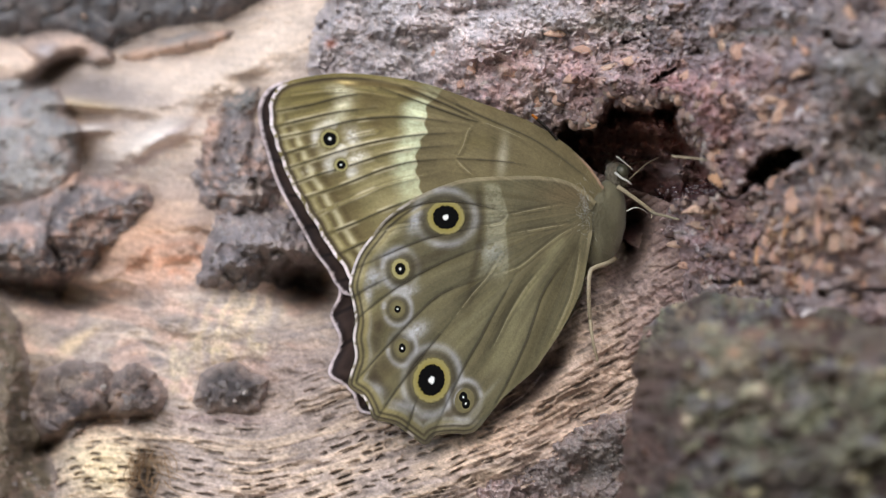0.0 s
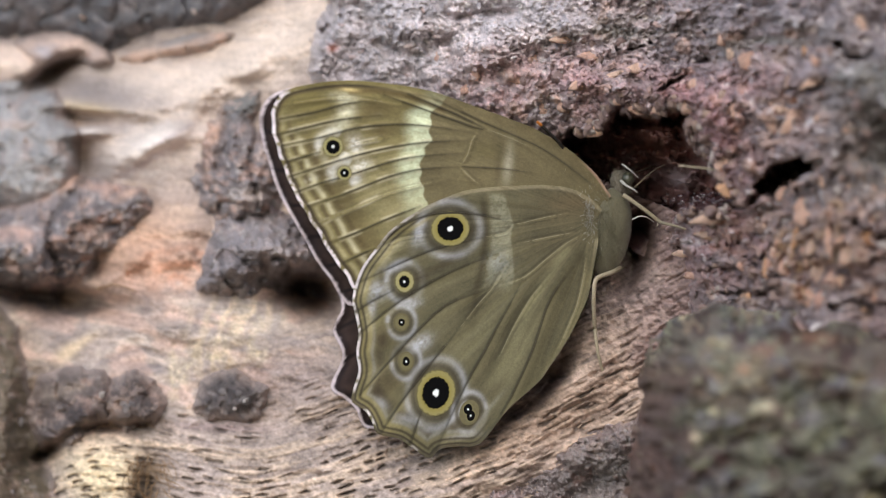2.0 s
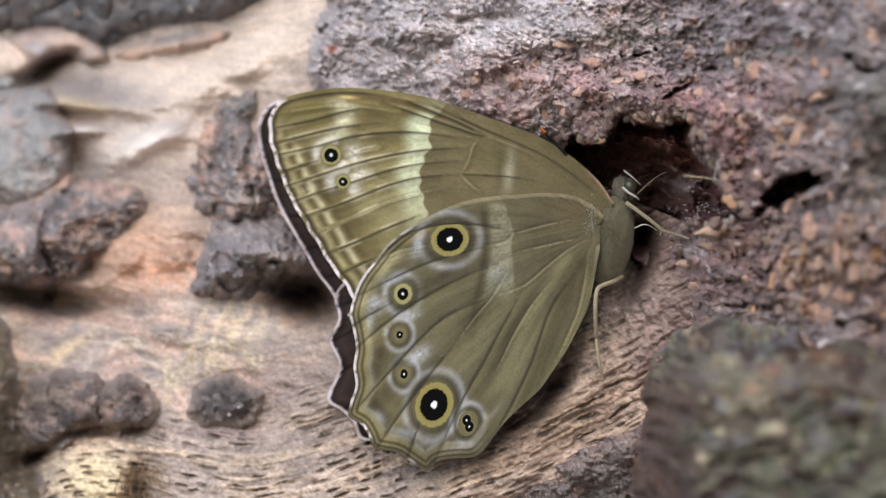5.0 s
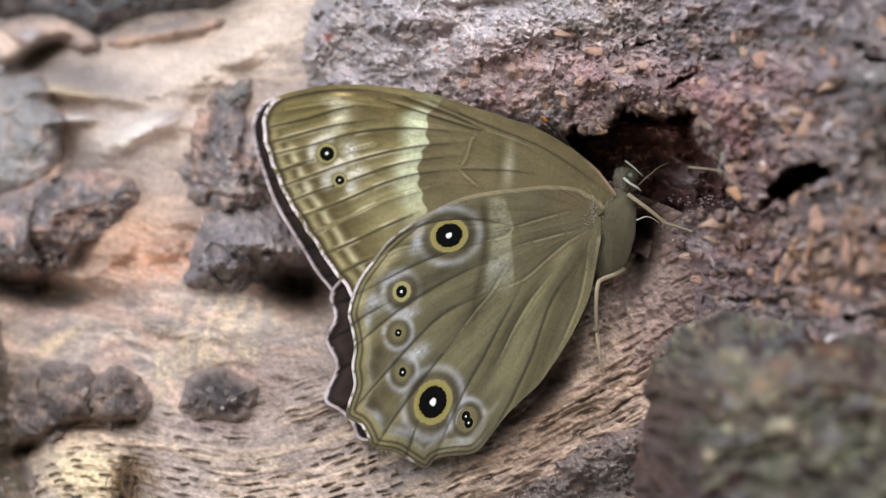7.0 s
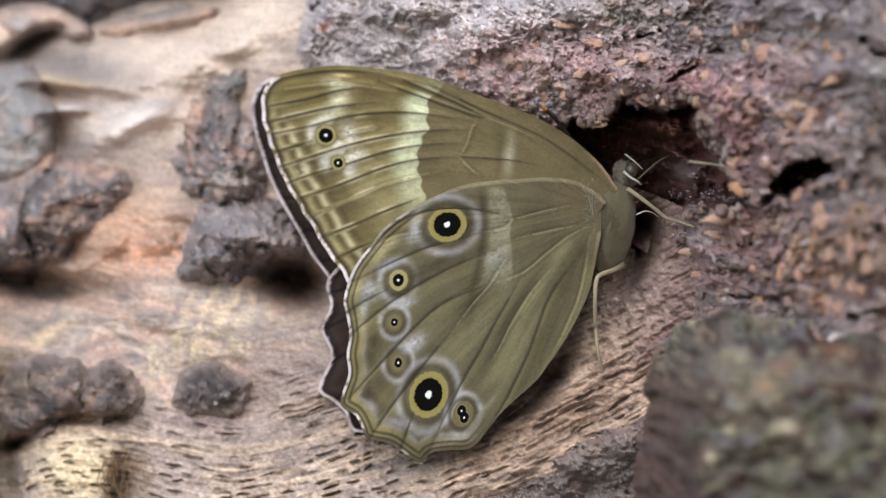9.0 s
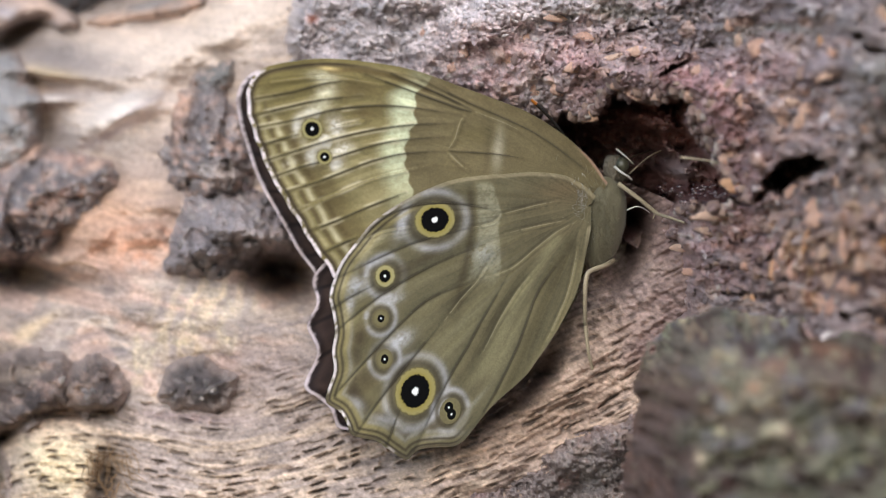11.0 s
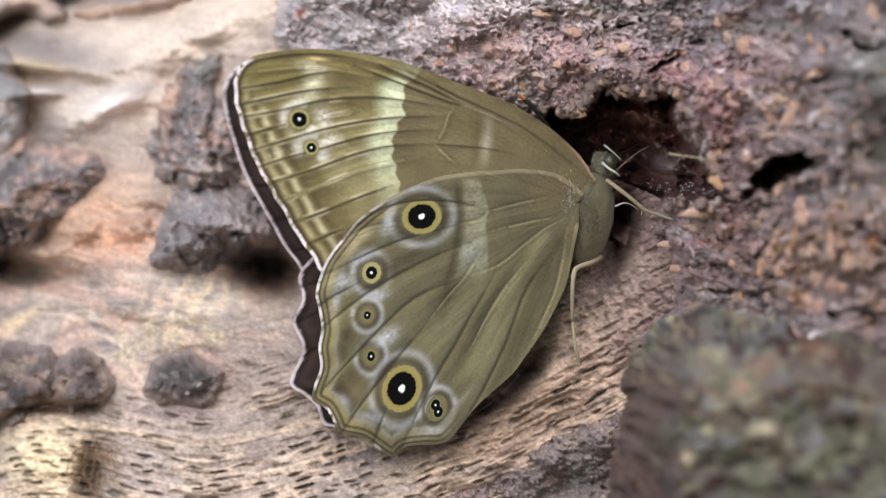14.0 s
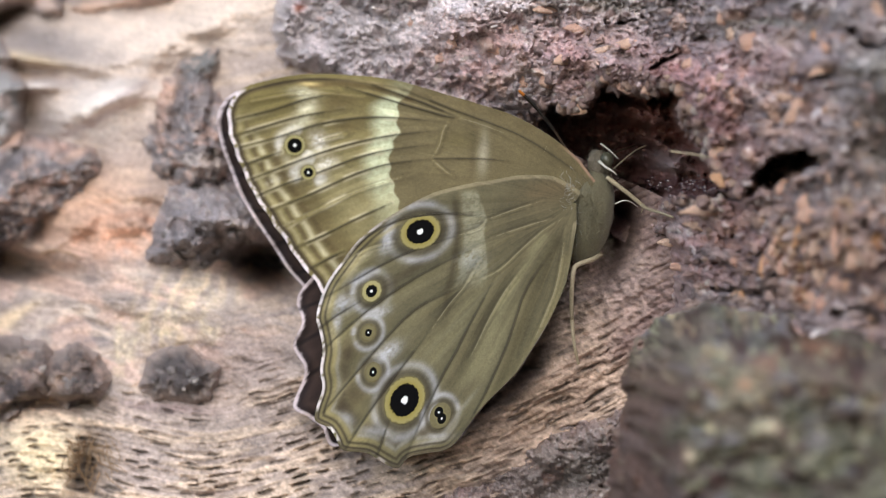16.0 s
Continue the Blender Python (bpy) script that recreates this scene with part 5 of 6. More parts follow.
def hind_colours(a, b, dm, dv):
    tone = np.zeros(a.shape + (3,)) + lin(110, 103, 73)
    tone = mix(tone, lin(128, 119, 80), smooth(a, 760, 660) * 0.8)
    # lengthwise pleats suggested by painted light and dark bands
    tone = mix(tone, lin(130, 123, 88), np.clip(blob(a, b, 925, 600, 26, 110, 30) + blob(a, b, 855, 560, 24, 90, 35), 0, 1) * 0.8)
    tone = mix(tone, lin(88, 80, 54), np.clip(blob(a, b, 890, 560, 14, 100, 32) + blob(a, b, 960, 560, 16, 90, 26) + blob(a, b, 830, 520, 18, 40, 40), 0, 1) * 0.6)
    tone = mix(tone, lin(104, 95, 67), blob(a, b, 990, 400, 90, 100) * 0.85)
    tone = mix(tone, lin(120, 102, 70), blob(a, b, 1005, 345, 50, 22) * 0.6)
    tone = mix(tone, lin(150, 138, 104), smooth(dm, 9, 4) * smooth(a, 620, 700) * smooth(b, 470, 400) * 0.75)
    # broad folds towards the inner margin, light and shade painted as bands
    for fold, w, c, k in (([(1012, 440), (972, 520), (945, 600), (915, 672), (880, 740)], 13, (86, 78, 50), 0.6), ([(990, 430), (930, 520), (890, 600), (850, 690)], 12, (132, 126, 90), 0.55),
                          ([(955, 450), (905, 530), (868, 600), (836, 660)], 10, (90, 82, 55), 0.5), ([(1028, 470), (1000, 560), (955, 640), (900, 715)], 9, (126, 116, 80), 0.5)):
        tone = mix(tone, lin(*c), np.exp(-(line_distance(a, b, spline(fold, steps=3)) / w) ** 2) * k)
    # dark median line and the dusty pale area beyond it
    med = np.interp(b, [300, 340, 400, 440, 500, 560, 640], [840, 846, 849, 846, 832, 828, 824])
    tone = mix(tone, lin(86, 77, 52), np.exp(-((a - med) / 7) ** 2) * smooth(b, 600, 440) * smooth(b, 318, 350) * 0.9)
    dust = smooth(a, med + 6, med + 16) * smooth(a, 3 + np.interp(b, [320, 350, 380, 400, 470, 500], [880, 889, 898, 893, 899, 894]), np.interp(b, [320, 350, 380, 400, 470, 500], [880, 889, 898, 893, 899, 894]) - 2) * smooth(b, 320, 334) * smooth(b, 505, 470)
    tone = mix(tone, lin(140, 136, 108), dust * (0.4 + 0.4 * scatter(a, b, 361)))
    tone = mix(tone, lin(150, 152, 142), blob(a, b, 872, 448, 20, 18) * scatter(a, b, 362) * 0.5)
    # rings round the eyespots: first dusky, then grey-lilac, uneven
    for (ca, cb, rx, ry, k, turn) in ((787, 385, 34, 31, 18, 0), (708, 476, 17, 19, 15, 0), (703, 547, 13, 15, 12, 0), (711, 616, 14, 17, 12, 0),
                                      (763, 672, 34, 41, 17, 12), (821, 708, 18, 22, 12, 10)):
        c, sn = math.cos(radians(turn)), math.sin(radians(turn))
        p, q = (a - ca) * c + (b - cb) * sn, -(a - ca) * sn + (b - cb) * c
        r0 = np.hypot(p / rx, q / ry)
        dist = (r0 - 1) * math.sqrt(rx * ry)
        tone = mix(tone, lin(86, 78, 58), np.exp(-((dist - k * 0.35) / (k * 0.36)) ** 2) * 0.75)
        uneven = 0.35 + 0.65 * smooth(vnoise(np.arctan2(q, p) * 1.3 + ca, dist * 0.01 + 0 * a, 363) , -0.5, 0.4)
        tone = mix(tone, lin(164, 163, 158), np.exp(-((dist - k * 1.05) / (k * 0.38)) ** 2) * uneven * 0.68)
    # pale and dusky clouds between the veins
    pale = np.clip(blob(a, b, 733, 388, 9, 26, 15) + blob(a, b, 662, 490, 16, 16) + blob(a, b, 650, 520, 8, 16) + blob(a, b, 735, 585, 20, 13, -30)
                   + 0.8 * blob(a, b, 690, 450, 24, 8, -15) + 0.8 * blob(a, b, 725, 515, 14, 8, -20), 0, 1)
    tone = mix(tone, lin(170, 170, 166), pale * (0.5 + 0.4 * scatter(a, b, 364)))
    cream = np.clip(blob(a, b, 672, 432, 10, 24, 35) + blob(a, b, 640, 478, 7, 26, 15) + blob(a, b, 647, 545, 7, 26, -3) + 0.8 * blob(a, b, 690, 410, 22, 8, -20)
                    + 0.6 * blob(a, b, 655, 640, 10, 26, 30), 0, 1)
    tone = mix(tone, lin(182, 172, 134), cream * 0.75)
    dusk = np.clip(blob(a, b, 668, 575, 16, 16) + blob(a, b, 680, 650, 20, 20, 35) + blob(a, b, 660, 672, 12, 12) + 0.8 * blob(a, b, 775, 448, 30, 8, -25)
                   + 0.7 * blob(a, b, 740, 470, 14, 14) + 0.7 * blob(a, b, 735, 640, 8, 22, 40) + 0.7 * blob(a, b, 795, 735, 12, 8) + 0.6 * blob(a, b, 668, 470, 6, 14), 0, 1)
    tone = mix(tone, lin(84, 72, 50), dusk * 0.75)
    cell = smooth(dv, 2, 8) * smooth(b, 520, 600) * smooth(a, 900, 840)
    tone = mix(tone, lin(82, 70, 50), cell * np.exp(-((dm - 40) / 11) ** 2) * smooth(fbm(a / 34, b / 34, 2, 365), -0.4, 0.2) * 0.6)
    tone = mix(tone, lin(150, 146, 130), cell * np.exp(-((dm - 27) / 4) ** 2) * 0.5)
    lil = np.clip(blob(a, b, 668, 688, 14, 8, 40) + blob(a, b, 715, 718, 24, 8, 14) + blob(a, b, 758, 735, 20, 7, -6) + blob(a, b, 812, 748, 28, 6, -6), 0, 1)
    tone = mix(tone, lin(152, 150, 142), lil * 0.75)
    # lines along the margin
    edge = smooth(a, 870, 820) * smooth(b, 345, 380)
    dull = 1 - 0.6 * smooth(a, 690, 760) * smooth(b, 640, 690)
    tone = mix(tone, lin(150, 138, 88), np.exp(-((dm - 21) / 4) ** 2) * 0.65 * edge * dull)
    tone = mix(tone, lin(80, 69, 46), np.exp(-((dm - 14.5) / 2.2) ** 2) * 0.8 * edge)
    tone = mix(tone, lin(140, 128, 82), np.exp(-((dm - 10) / 2) ** 2) * 0.6 * edge * dull)
    tone = mix(tone, lin(70, 58, 44), np.exp(-((dm - 6.2) / 1.8) ** 2) * 0.85 * edge)
    white = smooth(dm, 5.4, 3.6) * edge * np.clip(smooth(b, 672, 660) + smooth(b, 696, 700) * smooth(b, 732, 728) + smooth(b, 750, 753) * smooth(a, 738, 730), 0, 1)
    dusky = smooth(dm, 5.4, 3.6) * edge * (1 - np.clip(white, 0, 1))
    tone = mix(tone, lin(98, 86, 66), dusky * 0.6)
    return mix(tone, mix(np.zeros(a.shape + (3,)) + lin(200, 191, 182), lin(158, 148, 134), smooth(b, 735, 750)), white * smooth(fbm(a / 8, b / 8, 2, 312), -0.5, 0.0) * (0.35 + 0.65 * smooth(dv, 2, 7)))


def far_colours(a, b, dm, dv):
    tone = np.zeros(a.shape + (3,)) + lin(70, 54, 45)
    tone = mix(tone, lin(54, 42, 39), np.exp(-((dm - 10) / 4) ** 2) * 0.8)
    tone = mix(tone, lin(86, 68, 57), np.exp(-((dm - 20) / 6) ** 2) * 0.5)
    ray = np.arctan2(b - 360, a - 1050)
    tone = mix(tone, lin(40, 31, 28), smooth(np.sin(ray * 58), 0.9, 0.99) * 0.8)
    return mix(tone, lin(196, 184, 176), smooth(dm + 2.2 * fbm(a / 7, b / 7, 2, 314), 6.2, 3.8) * smooth(fbm(a / 9, b / 9, 2, 313), -1.0, -0.35))


FORE_VEINS_A = [
    (1, (700, 172), (612, 160), (545, 165), (490, 173)),
    (0, (655, 164), (605, 171), (550, 186), (490, 197)),
    (0, (665, 191), (600, 198), (545, 210), (487, 224)),
    (0, (830, 222), (750, 210), (690, 207), (620, 214), (560, 230), (493, 244)),
    (0, (560, 255), (530, 264), (500, 273)),
    (1, (668, 232), (640, 237), (608, 244)),
    (0, (826, 235), (750, 238), (685, 247), (620, 262), (560, 281), (504, 299)),
    (0, (820, 257), (740, 262), (690, 271), (650, 283), (600, 299), (560, 310), (517, 326)),
]
FORE_VEINS_B = [
    (0, (805, 281), (740, 285), (700, 293), (660, 306), (600, 330), (538, 350)),
    (1, (780, 303), (730, 314), (680, 328), (640, 344), (600, 362), (550, 385)),
    (0, (735, 350), (710, 360), (665, 378), (620, 398), (575, 415)),
    (0, (655, 424), (630, 435), (600, 449)),
    (1, (835, 222), (826, 235), (818, 260), (805, 281)),
    (1, (805, 281), (820, 297), (838, 312)),
    (0, (850, 215), (830, 212), (740, 180), (672, 155)),
    (0, (850, 215), (800, 190), (715, 154)),
    (0, (1056, 330), (1000, 285), (940, 245), (850, 205), (765, 165)),
]
FORE_VEINS_C = [
    (1, (930, 248), (890, 230), (850, 215)),
    (0, (930, 292), (880, 285), (808, 281)),
]
FORE_VEINS = FORE_VEINS_A + FORE_VEINS_B + FORE_VEINS_C
HIND_VEINS_A = [
    (1, (992, 363), (950, 370), (918, 377), (898, 380)),
    (0, (898, 378), (850, 364), (800, 357), (750, 360), (700, 380), (664, 412)),
    (1, (898, 380), (885, 395), (848, 401)),
    (0, (848, 401), (780, 415), (720, 435), (634, 473)),
    (1, (745, 394), (700, 400), (668, 416)),
    (0, (872, 430), (820, 448), (760, 475), (700, 510), (650, 548), (624, 572)),
    (0, (688, 491), (650, 510), (624, 526)),
    (1, (1026, 398), (990, 416), (950, 447), (915, 474), (866, 489)),
]
HIND_VEINS_B = [
    (0, (866, 489), (800, 510), (760, 535), (700, 595), (650, 650), (630, 672)),
    (1, (886, 450), (862, 490), (835, 521), (800, 567)),
    (0, (806, 558), (750, 625), (700, 690), (667, 740)),
    (0, (915, 475), (893, 518), (868, 562), (850, 598), (828, 635), (800, 690), (763, 772)),
    (1, (962, 470), (930, 508), (903, 552), (885, 588), (870, 618)),
    (0, (1003, 458), (975, 493), (955, 530), (932, 600), (895, 680), (858, 742)),
    (1, (1027, 415), (1021, 470), (1010, 520), (1000, 546), (985, 580), (966, 618)),
]
HIND_VEINS_C = [
    (1, (1004, 397), (960, 404), (905, 414)),
    (0, (738, 702), (727, 735), (719, 758)),
]
HIND_VEINS = HIND_VEINS_A + HIND_VEINS_B + HIND_VEINS_C


def build_wing(name, parent, hub, edge, veins, paint, lift, label, nr=250, nt=760, curve=0.0, gain=1.0, pleat_shade=0.0, scallop=0.0, ripple=0.1, rays=1.0):
    a, b, m = wing_mesh(hub, edge, nr, nt, scallop)
    dm = line_distance(a, b, m)
    lines = [spline(v[1:], steps=6) for v in veins]
    dv = np.full(a.shape, 1e9)
    side = np.zeros(a.shape)
    dark, light, fold = np.zeros(a.shape), np.zeros(a.shape), np.zeros(a.shape)
    for v, ln in zip(veins, lines):
        c = np.vstack([ln[:-1:3], ln[-1:]])
        for i in range(len(c) - 1):
            e = (i + 0.5) / (len(c) - 1)
            w = min(1.0, 0.15 + 3 * e, (0.05 if v[0] else 0.35) + 3 * (1 - e))
            dd = line_distance(a, b, c[i:i + 2])
            (x0, y0), (x1, y1) = c[i], c[i + 1]
            turn = np.sign((b - y0) * (x0 - x1) - (a - x0) * (y0 - y1))
            side = np.where(dd < dv, turn * w, side)
            dv = np.minimum(dv, dd)
            if v[0]:
                light = np.maximum(light, w * np.exp(-(dd / 2.3) ** 2))
                dark = np.maximum(dark, 0.35 * w * np.exp(-((dd - 4.5) / 2.0) ** 2))
            else:
                dark = np.maximum(dark, w * np.exp(-(dd / 2.6) ** 2))
            fold = np.maximum(fold, w * np.exp(-(dd / 11) ** 2))
    tone = paint(a, b, dm, dv)
    calm = 1 - 0.75 * smooth(a, 800, 900) * smooth(b, 345, 320)
    dark, light = dark * (0.35 + 0.65 * calm), light * calm
    # shading of the pleats painted in: each vein lighter on one side
    tone = tone * (1 + pleat_shade * calm * np.clip(side, -1, 1) * np.exp(-dv / 15) * smooth(dv, 0, 3))[..., None]
    tone = mix(tone, tone * 0.42, dark * (1 - light))
    tone = mix(tone, tone * 1.32, light)
    th, rr = np.arctan2(b - hub[1], a - hub[0]), np.hypot(a - hub[0], b - hub[1])
    streak = fbm(th * 75, rr / 40, 3, 334)
    tone = tone * (1 + 0.10 * fbm(a / 4, b / 4, 3, 331) + 0.15 * fbm(a / 50, b / 50, 3, 332) + 0.09 * streak * smooth(rr, 60, 240) + 0.16 * rays * fbm(th * 20, rr / 220, 2, 336))[..., None]
    lum = tone.mean(-1, keepdims=True)
    tone = tone * (lum / 0.13) ** 0.34 * np.array([0.645, 0.62, 0.69]) * gain
    wave = 0.05 * dark + 0.09 * fold * calm + 0.11 * rays * fbm(th * 16, rr / 260, 2, 335) * smooth(rr, 60, 160) + 0.10 * fbm(a / 90, b / 90, 2, 333) + ripple * np.exp(-(dm / (8 + 60 * (ripple - 0.1))) ** 2) * np.sin((a + b) / 11)
    far = np.hypot(a - hub[0], b - hub[1]) / 500
    wave = wave + curve * far ** 2
    top = on_wing(a, b, lift + wave).reshape(-1, 3)
    # the back has the same outline with fewer rings
    ri = np.unique(np.r_[np.arange(0, nr, 8), np.arange(nr - nr // 5, nr)])
    low = on_wing(a[ri], b[ri], lift + wave[ri] - 0.05).reshape(-1, 3)
    o = nr * nt
    k, kb = np.arange(o).reshape(nr, nt), np.arange(len(ri) * nt).reshape(len(ri), nt) + o
    wall = np.stack([k[-1, :-1], kb[-1, :-1], kb[-1, 1:], k[-1, 1:]], -1)
    back = grid_faces(len(ri), nt)[:, ::-1] + o
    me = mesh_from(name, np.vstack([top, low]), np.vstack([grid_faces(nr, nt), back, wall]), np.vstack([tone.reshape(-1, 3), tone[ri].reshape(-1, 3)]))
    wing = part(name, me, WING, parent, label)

    def height(x, z):
        i = np.argmin((a - x) ** 2 + (b - z) ** 2)
        return wave.ravel()[i]

    for v, ln in zip(veins, lines):
        hs = np.array([height(x, z) for x, z in ln])
        verts, tri = tube(on_wing(ln[:, 0], ln[:, 1], lift + hs - 0.012), 0, 0.000034 * np.sin(np.linspace(0.05, math.pi - 0.05, len(ln))) ** 0.8, 6)
        part("vein", mesh_from("vein", verts, tri), VEIN_PALE if v[0] else VEIN_DARK, wing)
    return wing, height


def eyespot(wing, height, lift, a, b, ra, rb, turn=0.0, core=0.66, cores=((0, 0, 1.0),), mat=None):
    """A ringed spot of scales lying on the wing."""
    n, m = 26, 56
    r = np.linspace(0.0, 1, n)[:, None]
    t = np.linspace(0, 2 * math.pi, m, endpoint=False)[None, :]
    x, z = r * np.cos(t), r * np.sin(t)
    c, s = math.cos(radians(turn)), math.sin(radians(turn))
    pa, pb = a + x * ra * c - z * rb * s, b + x * ra * s + z * rb * c
    if len(cores) == 1:
        ring = np.where(r < core, r / core * 0.66, 0.66 + (r - core) / (1 - core) * 0.34) + 0 * x
    else:
        ring = np.maximum(np.minimum.reduce([np.hypot(x - u, z - w) / k for u, w, k in cores]), (r - 0.55) * 2.2 * (r > 0.86))
        ring = np.clip(ring, 0, 0.93)
    bulge = 0.02 + 0.02 * (1 - r ** 2) + 0 * x
    h = np.vectorize(lambda p, q: height(p, q))(pa[::5, ::7], pb[::5, ::7]).max()
    pts = on_wing(pa, pb, lift + h + bulge).reshape(-1, 3)
    k = np.arange(n * m).reshape(n, m)
    f = np.stack([k[:-1], np.roll(k, -1, 1)[:-1], np.roll(k, -1, 1)[1:], k[1:]], -1).reshape(-1, 4)
    me = mesh_from("eyespot", pts, f, np.repeat(np.clip(ring, 0, 1).reshape(-1, 1), 3, 1) * 0.95 - 0.02)
    part("eyespot", me, mat or SPOT, wing, "black eyespot with white pupil and yellow ring")


def lump(name, parent, mat, a, b, y, ra, rb, thick, turn=0.0, label="", seed=0, rough=0.06):
    """A rounded body part; half sizes in sheet units, depth in millimetres."""
    bm = bmesh.new()
    bmesh.ops.create_icosphere(bm, subdivisions=4, radius=1)
    co = np.array([v.co for v in bm.verts])
    faces = np.array([[v.index for v in f.verts] for f in bm.faces])
    bm.free()
    q = co * (1 + rough * fbm(co[:, 0] * 5 + seed, co[:, 2] * 5 + co[:, 1] * 3, 3, 341))[:, None]
    c, s = math.cos(radians(turn)), math.sin(radians(turn))
    pa, pb = a + q[:, 0] * ra * c + q[:, 2] * rb * s, b + q[:, 0] * ra * s - q[:, 2] * rb * c
    pts = place(pa, pb, y + q[:, 1] * thick) - BASE
    return part(name, mesh_from(name, pts, faces), mat, parent, label)


def limb(name, parent, mat, joints, r0, r1, label="", steps=6):
    """A jointed thin limb through (a, b, y) joints."""
    j = np.array(joints, float)
    line = spline(j, steps=steps)
    verts, tri = tube(place(line[:, 0], line[:, 1], line[:, 2]) - BASE, r0, r1, 7)
    return part(name, mesh_from(name, verts, tri), mat, parent, label)


def tufts(parent, mat, label, n, seed, ca, cb, sa, sb, y0, lean0, spread, lengths, thick):
    """Fine hairs in a slanting patch of the thorax."""
    rng = np.random.default_rng(seed)
    vs, fs, o = [], [], 0
    for _ in range(n):
        u = rng.normal(0, 1)
        a, b = ca + rng.normal(0, sa) + 0.1 * u * sb, cb + u * sb
        y = y0 + 0.006 * abs(b - 390) - 0.012 * (a - 1056) + rng.normal(0, 0.2)
        lean = rng.normal(lean0, spread)
        ln = rng.uniform(*lengths)
        da, db = ln * math.cos(radians(lean)), ln * math.sin(radians(lean))
        p = place(np.array([a, a + da * 0.6, a + da]), np.array([b, b + db * 0.5, b + db]), np.array([y, y - 0.35, y - 0.15])) - BASE
        v, f = tube(p, thick, thick * 0.4, 3)
        vs.append(v)
        fs.append(f + o)
        o += len(v)
    hair = part("hair", mesh_from("hair", np.vstack(vs), np.vstack(fs)), mat, parent, label)
    hair["kind"] = "stuff"


def build_butterfly():
    fly = new("butterfly")
    fly.location = BASE
    tagged(fly, "olive-brown butterfly with ringed eyespots resting with closed wings on bark", "butterfly")
    fore, fh = build_wing("forewing", fly, FORE_HUB, FORE_EDGE, FORE_VEINS, fore_colours, 0.0, "olive forewing with a pale bar and two small eyespots", gain=1.06, pleat_shade=-0.16, rays=0.35, scallop=2.5)
    hind, hh = build_wing("hindwing", fly, HIND_HUB, HIND_EDGE, HIND_VEINS, hind_colours, HIND_LIFT, "olive-brown scalloped hindwing with six eyespots", gain=np.array([1.02, 1.05, 1.02]), pleat_shade=0.22)
    eyespot(fore, fh, 0.0, 583, 246, 18, 18, 0, 0.66, mat=SPOT_SOFT)
    eyespot(fore, fh, 0.0, 603, 292, 13, 13, 0, 0.58, mat=SPOT_SOFT)
    eyespot(hind, hh, HIND_LIFT, 788, 385, 34, 31, 0, 0.66)
    eyespot(hind, hh, HIND_LIFT, 708, 476, 17, 19, 0, 0.54, mat=SPOT_SOFT)
    eyespot(hind, hh, HIND_LIFT, 703, 547, 13, 15, 0, 0.42, mat=SPOT_DULL)
    eyespot(hind, hh, HIND_LIFT, 711, 616, 13, 17, 0, 0.46, mat=SPOT_DULL)
    eyespot(hind, hh, HIND_LIFT, 763, 672, 34, 41, 12, 0.67)
    eyespot(hind, hh, HIND_LIFT, 821, 708, 17, 22, 10, 0.6, ((-0.2, -0.25, 0.62), (0.2, 0.23, 0.62)), SPOT_DULL)
    far_f = [((x - 1052) * 1.038 + 1052 - 9 * min(max((z - 250) / 180, 0), 1), (z - 345) * 1.03 + 352) for x, z in FORE_EDGE]
    far_h = [(1042 + (x - 1046) * 1.03, 366 + (z - 362) * 1.03) for x, z in HIND_EDGE[:9]]
    far_h += [(650, 425), (612, 452), (590, 484), (597, 522), (581, 560), (598, 605), (577, 660), (601, 682), (622, 702), (632, 730), (654, 736)]
    far_h += [(x - 4, z - 14) for x, z in HIND_EDGE[22:]]
    ffore, _ = build_wing("forewing", fly, (1056, 352), far_f, [], far_colours, -2.2, "dark brown inner side of the far forewing", 110, 500, ripple=0.25)
    fhind, _ = build_wing("hindwing", fly, (1042, 382), far_h, [], far_colours, -2.8, "dark brown inner side of the far hindwing", 110, 500, ripple=0.3)
    # body
    lump("thorax", fly, FUR, 1067, 397, 2.4, 38, 79, 2.5, 9, "furry olive-grey thorax", 1, 0.07)
    lump("abdomen", fly, FUR, 1005, 520, 6.4, 26, 110, 1.6, 30, "slender olive abdomen", 2, 0.05)
    head = lump("head", fly, DUSK, 1089, 312, 2.6, 19, 25, 1.2, -14, "small furry head", 3, 0.2)
    lump("eye", head, EYE, 1101, 303, 1.1, 11, 13, 0.6, -10, "dark glossy compound eye", 4, 0.0)
    limb("palp", head, WHITE, [(1088, 306, 0.6), (1099, 315, 0.2), (1110, 321, 0.1), (1117, 327, 0.4)], 0.00013, 0.00007, "white-scaled palp")
    limb("palp", head, WHITE, [(1090, 277, 1.2), (1106, 289, 1.0), (1119, 301, 1.2)], 0.00009, 0.00005, "white-scaled palp")
    limb("proboscis", head, LEG, [(1112, 318, 1.6), (1133, 299, 2.2), (1148, 287, 3.0), (1165, 279, 4.0)], 0.00006, 0.00005)
    feeler = limb("antenna", head, FEELER, [(1066, 338, 3.2), (1026, 300, 4.6), (1001, 266, 4.4), (975, 236, 3.4), (944, 206, 1.8)], 0.00008, 0.00012, "dark banded antenna")
    limb("antenna_club", feeler, ORANGE, [(949, 210, 1.98), (944, 206, 1.8), (941, 203, 1.7)], 0.00015, 0.0001, "orange antenna tip")
    for k in range(20):
        f = k / 20
        pa, pb, py = 1001 - 52 * f, 266 - 56 * f - 3 * math.sin(math.pi * f), 4.4 - 2.4 * f
        limb("antenna_ring", feeler, BLACK, [(pa, pb, py), (pa - 1.8, pb - 1.6, py)], 0.00017, 0.00017)
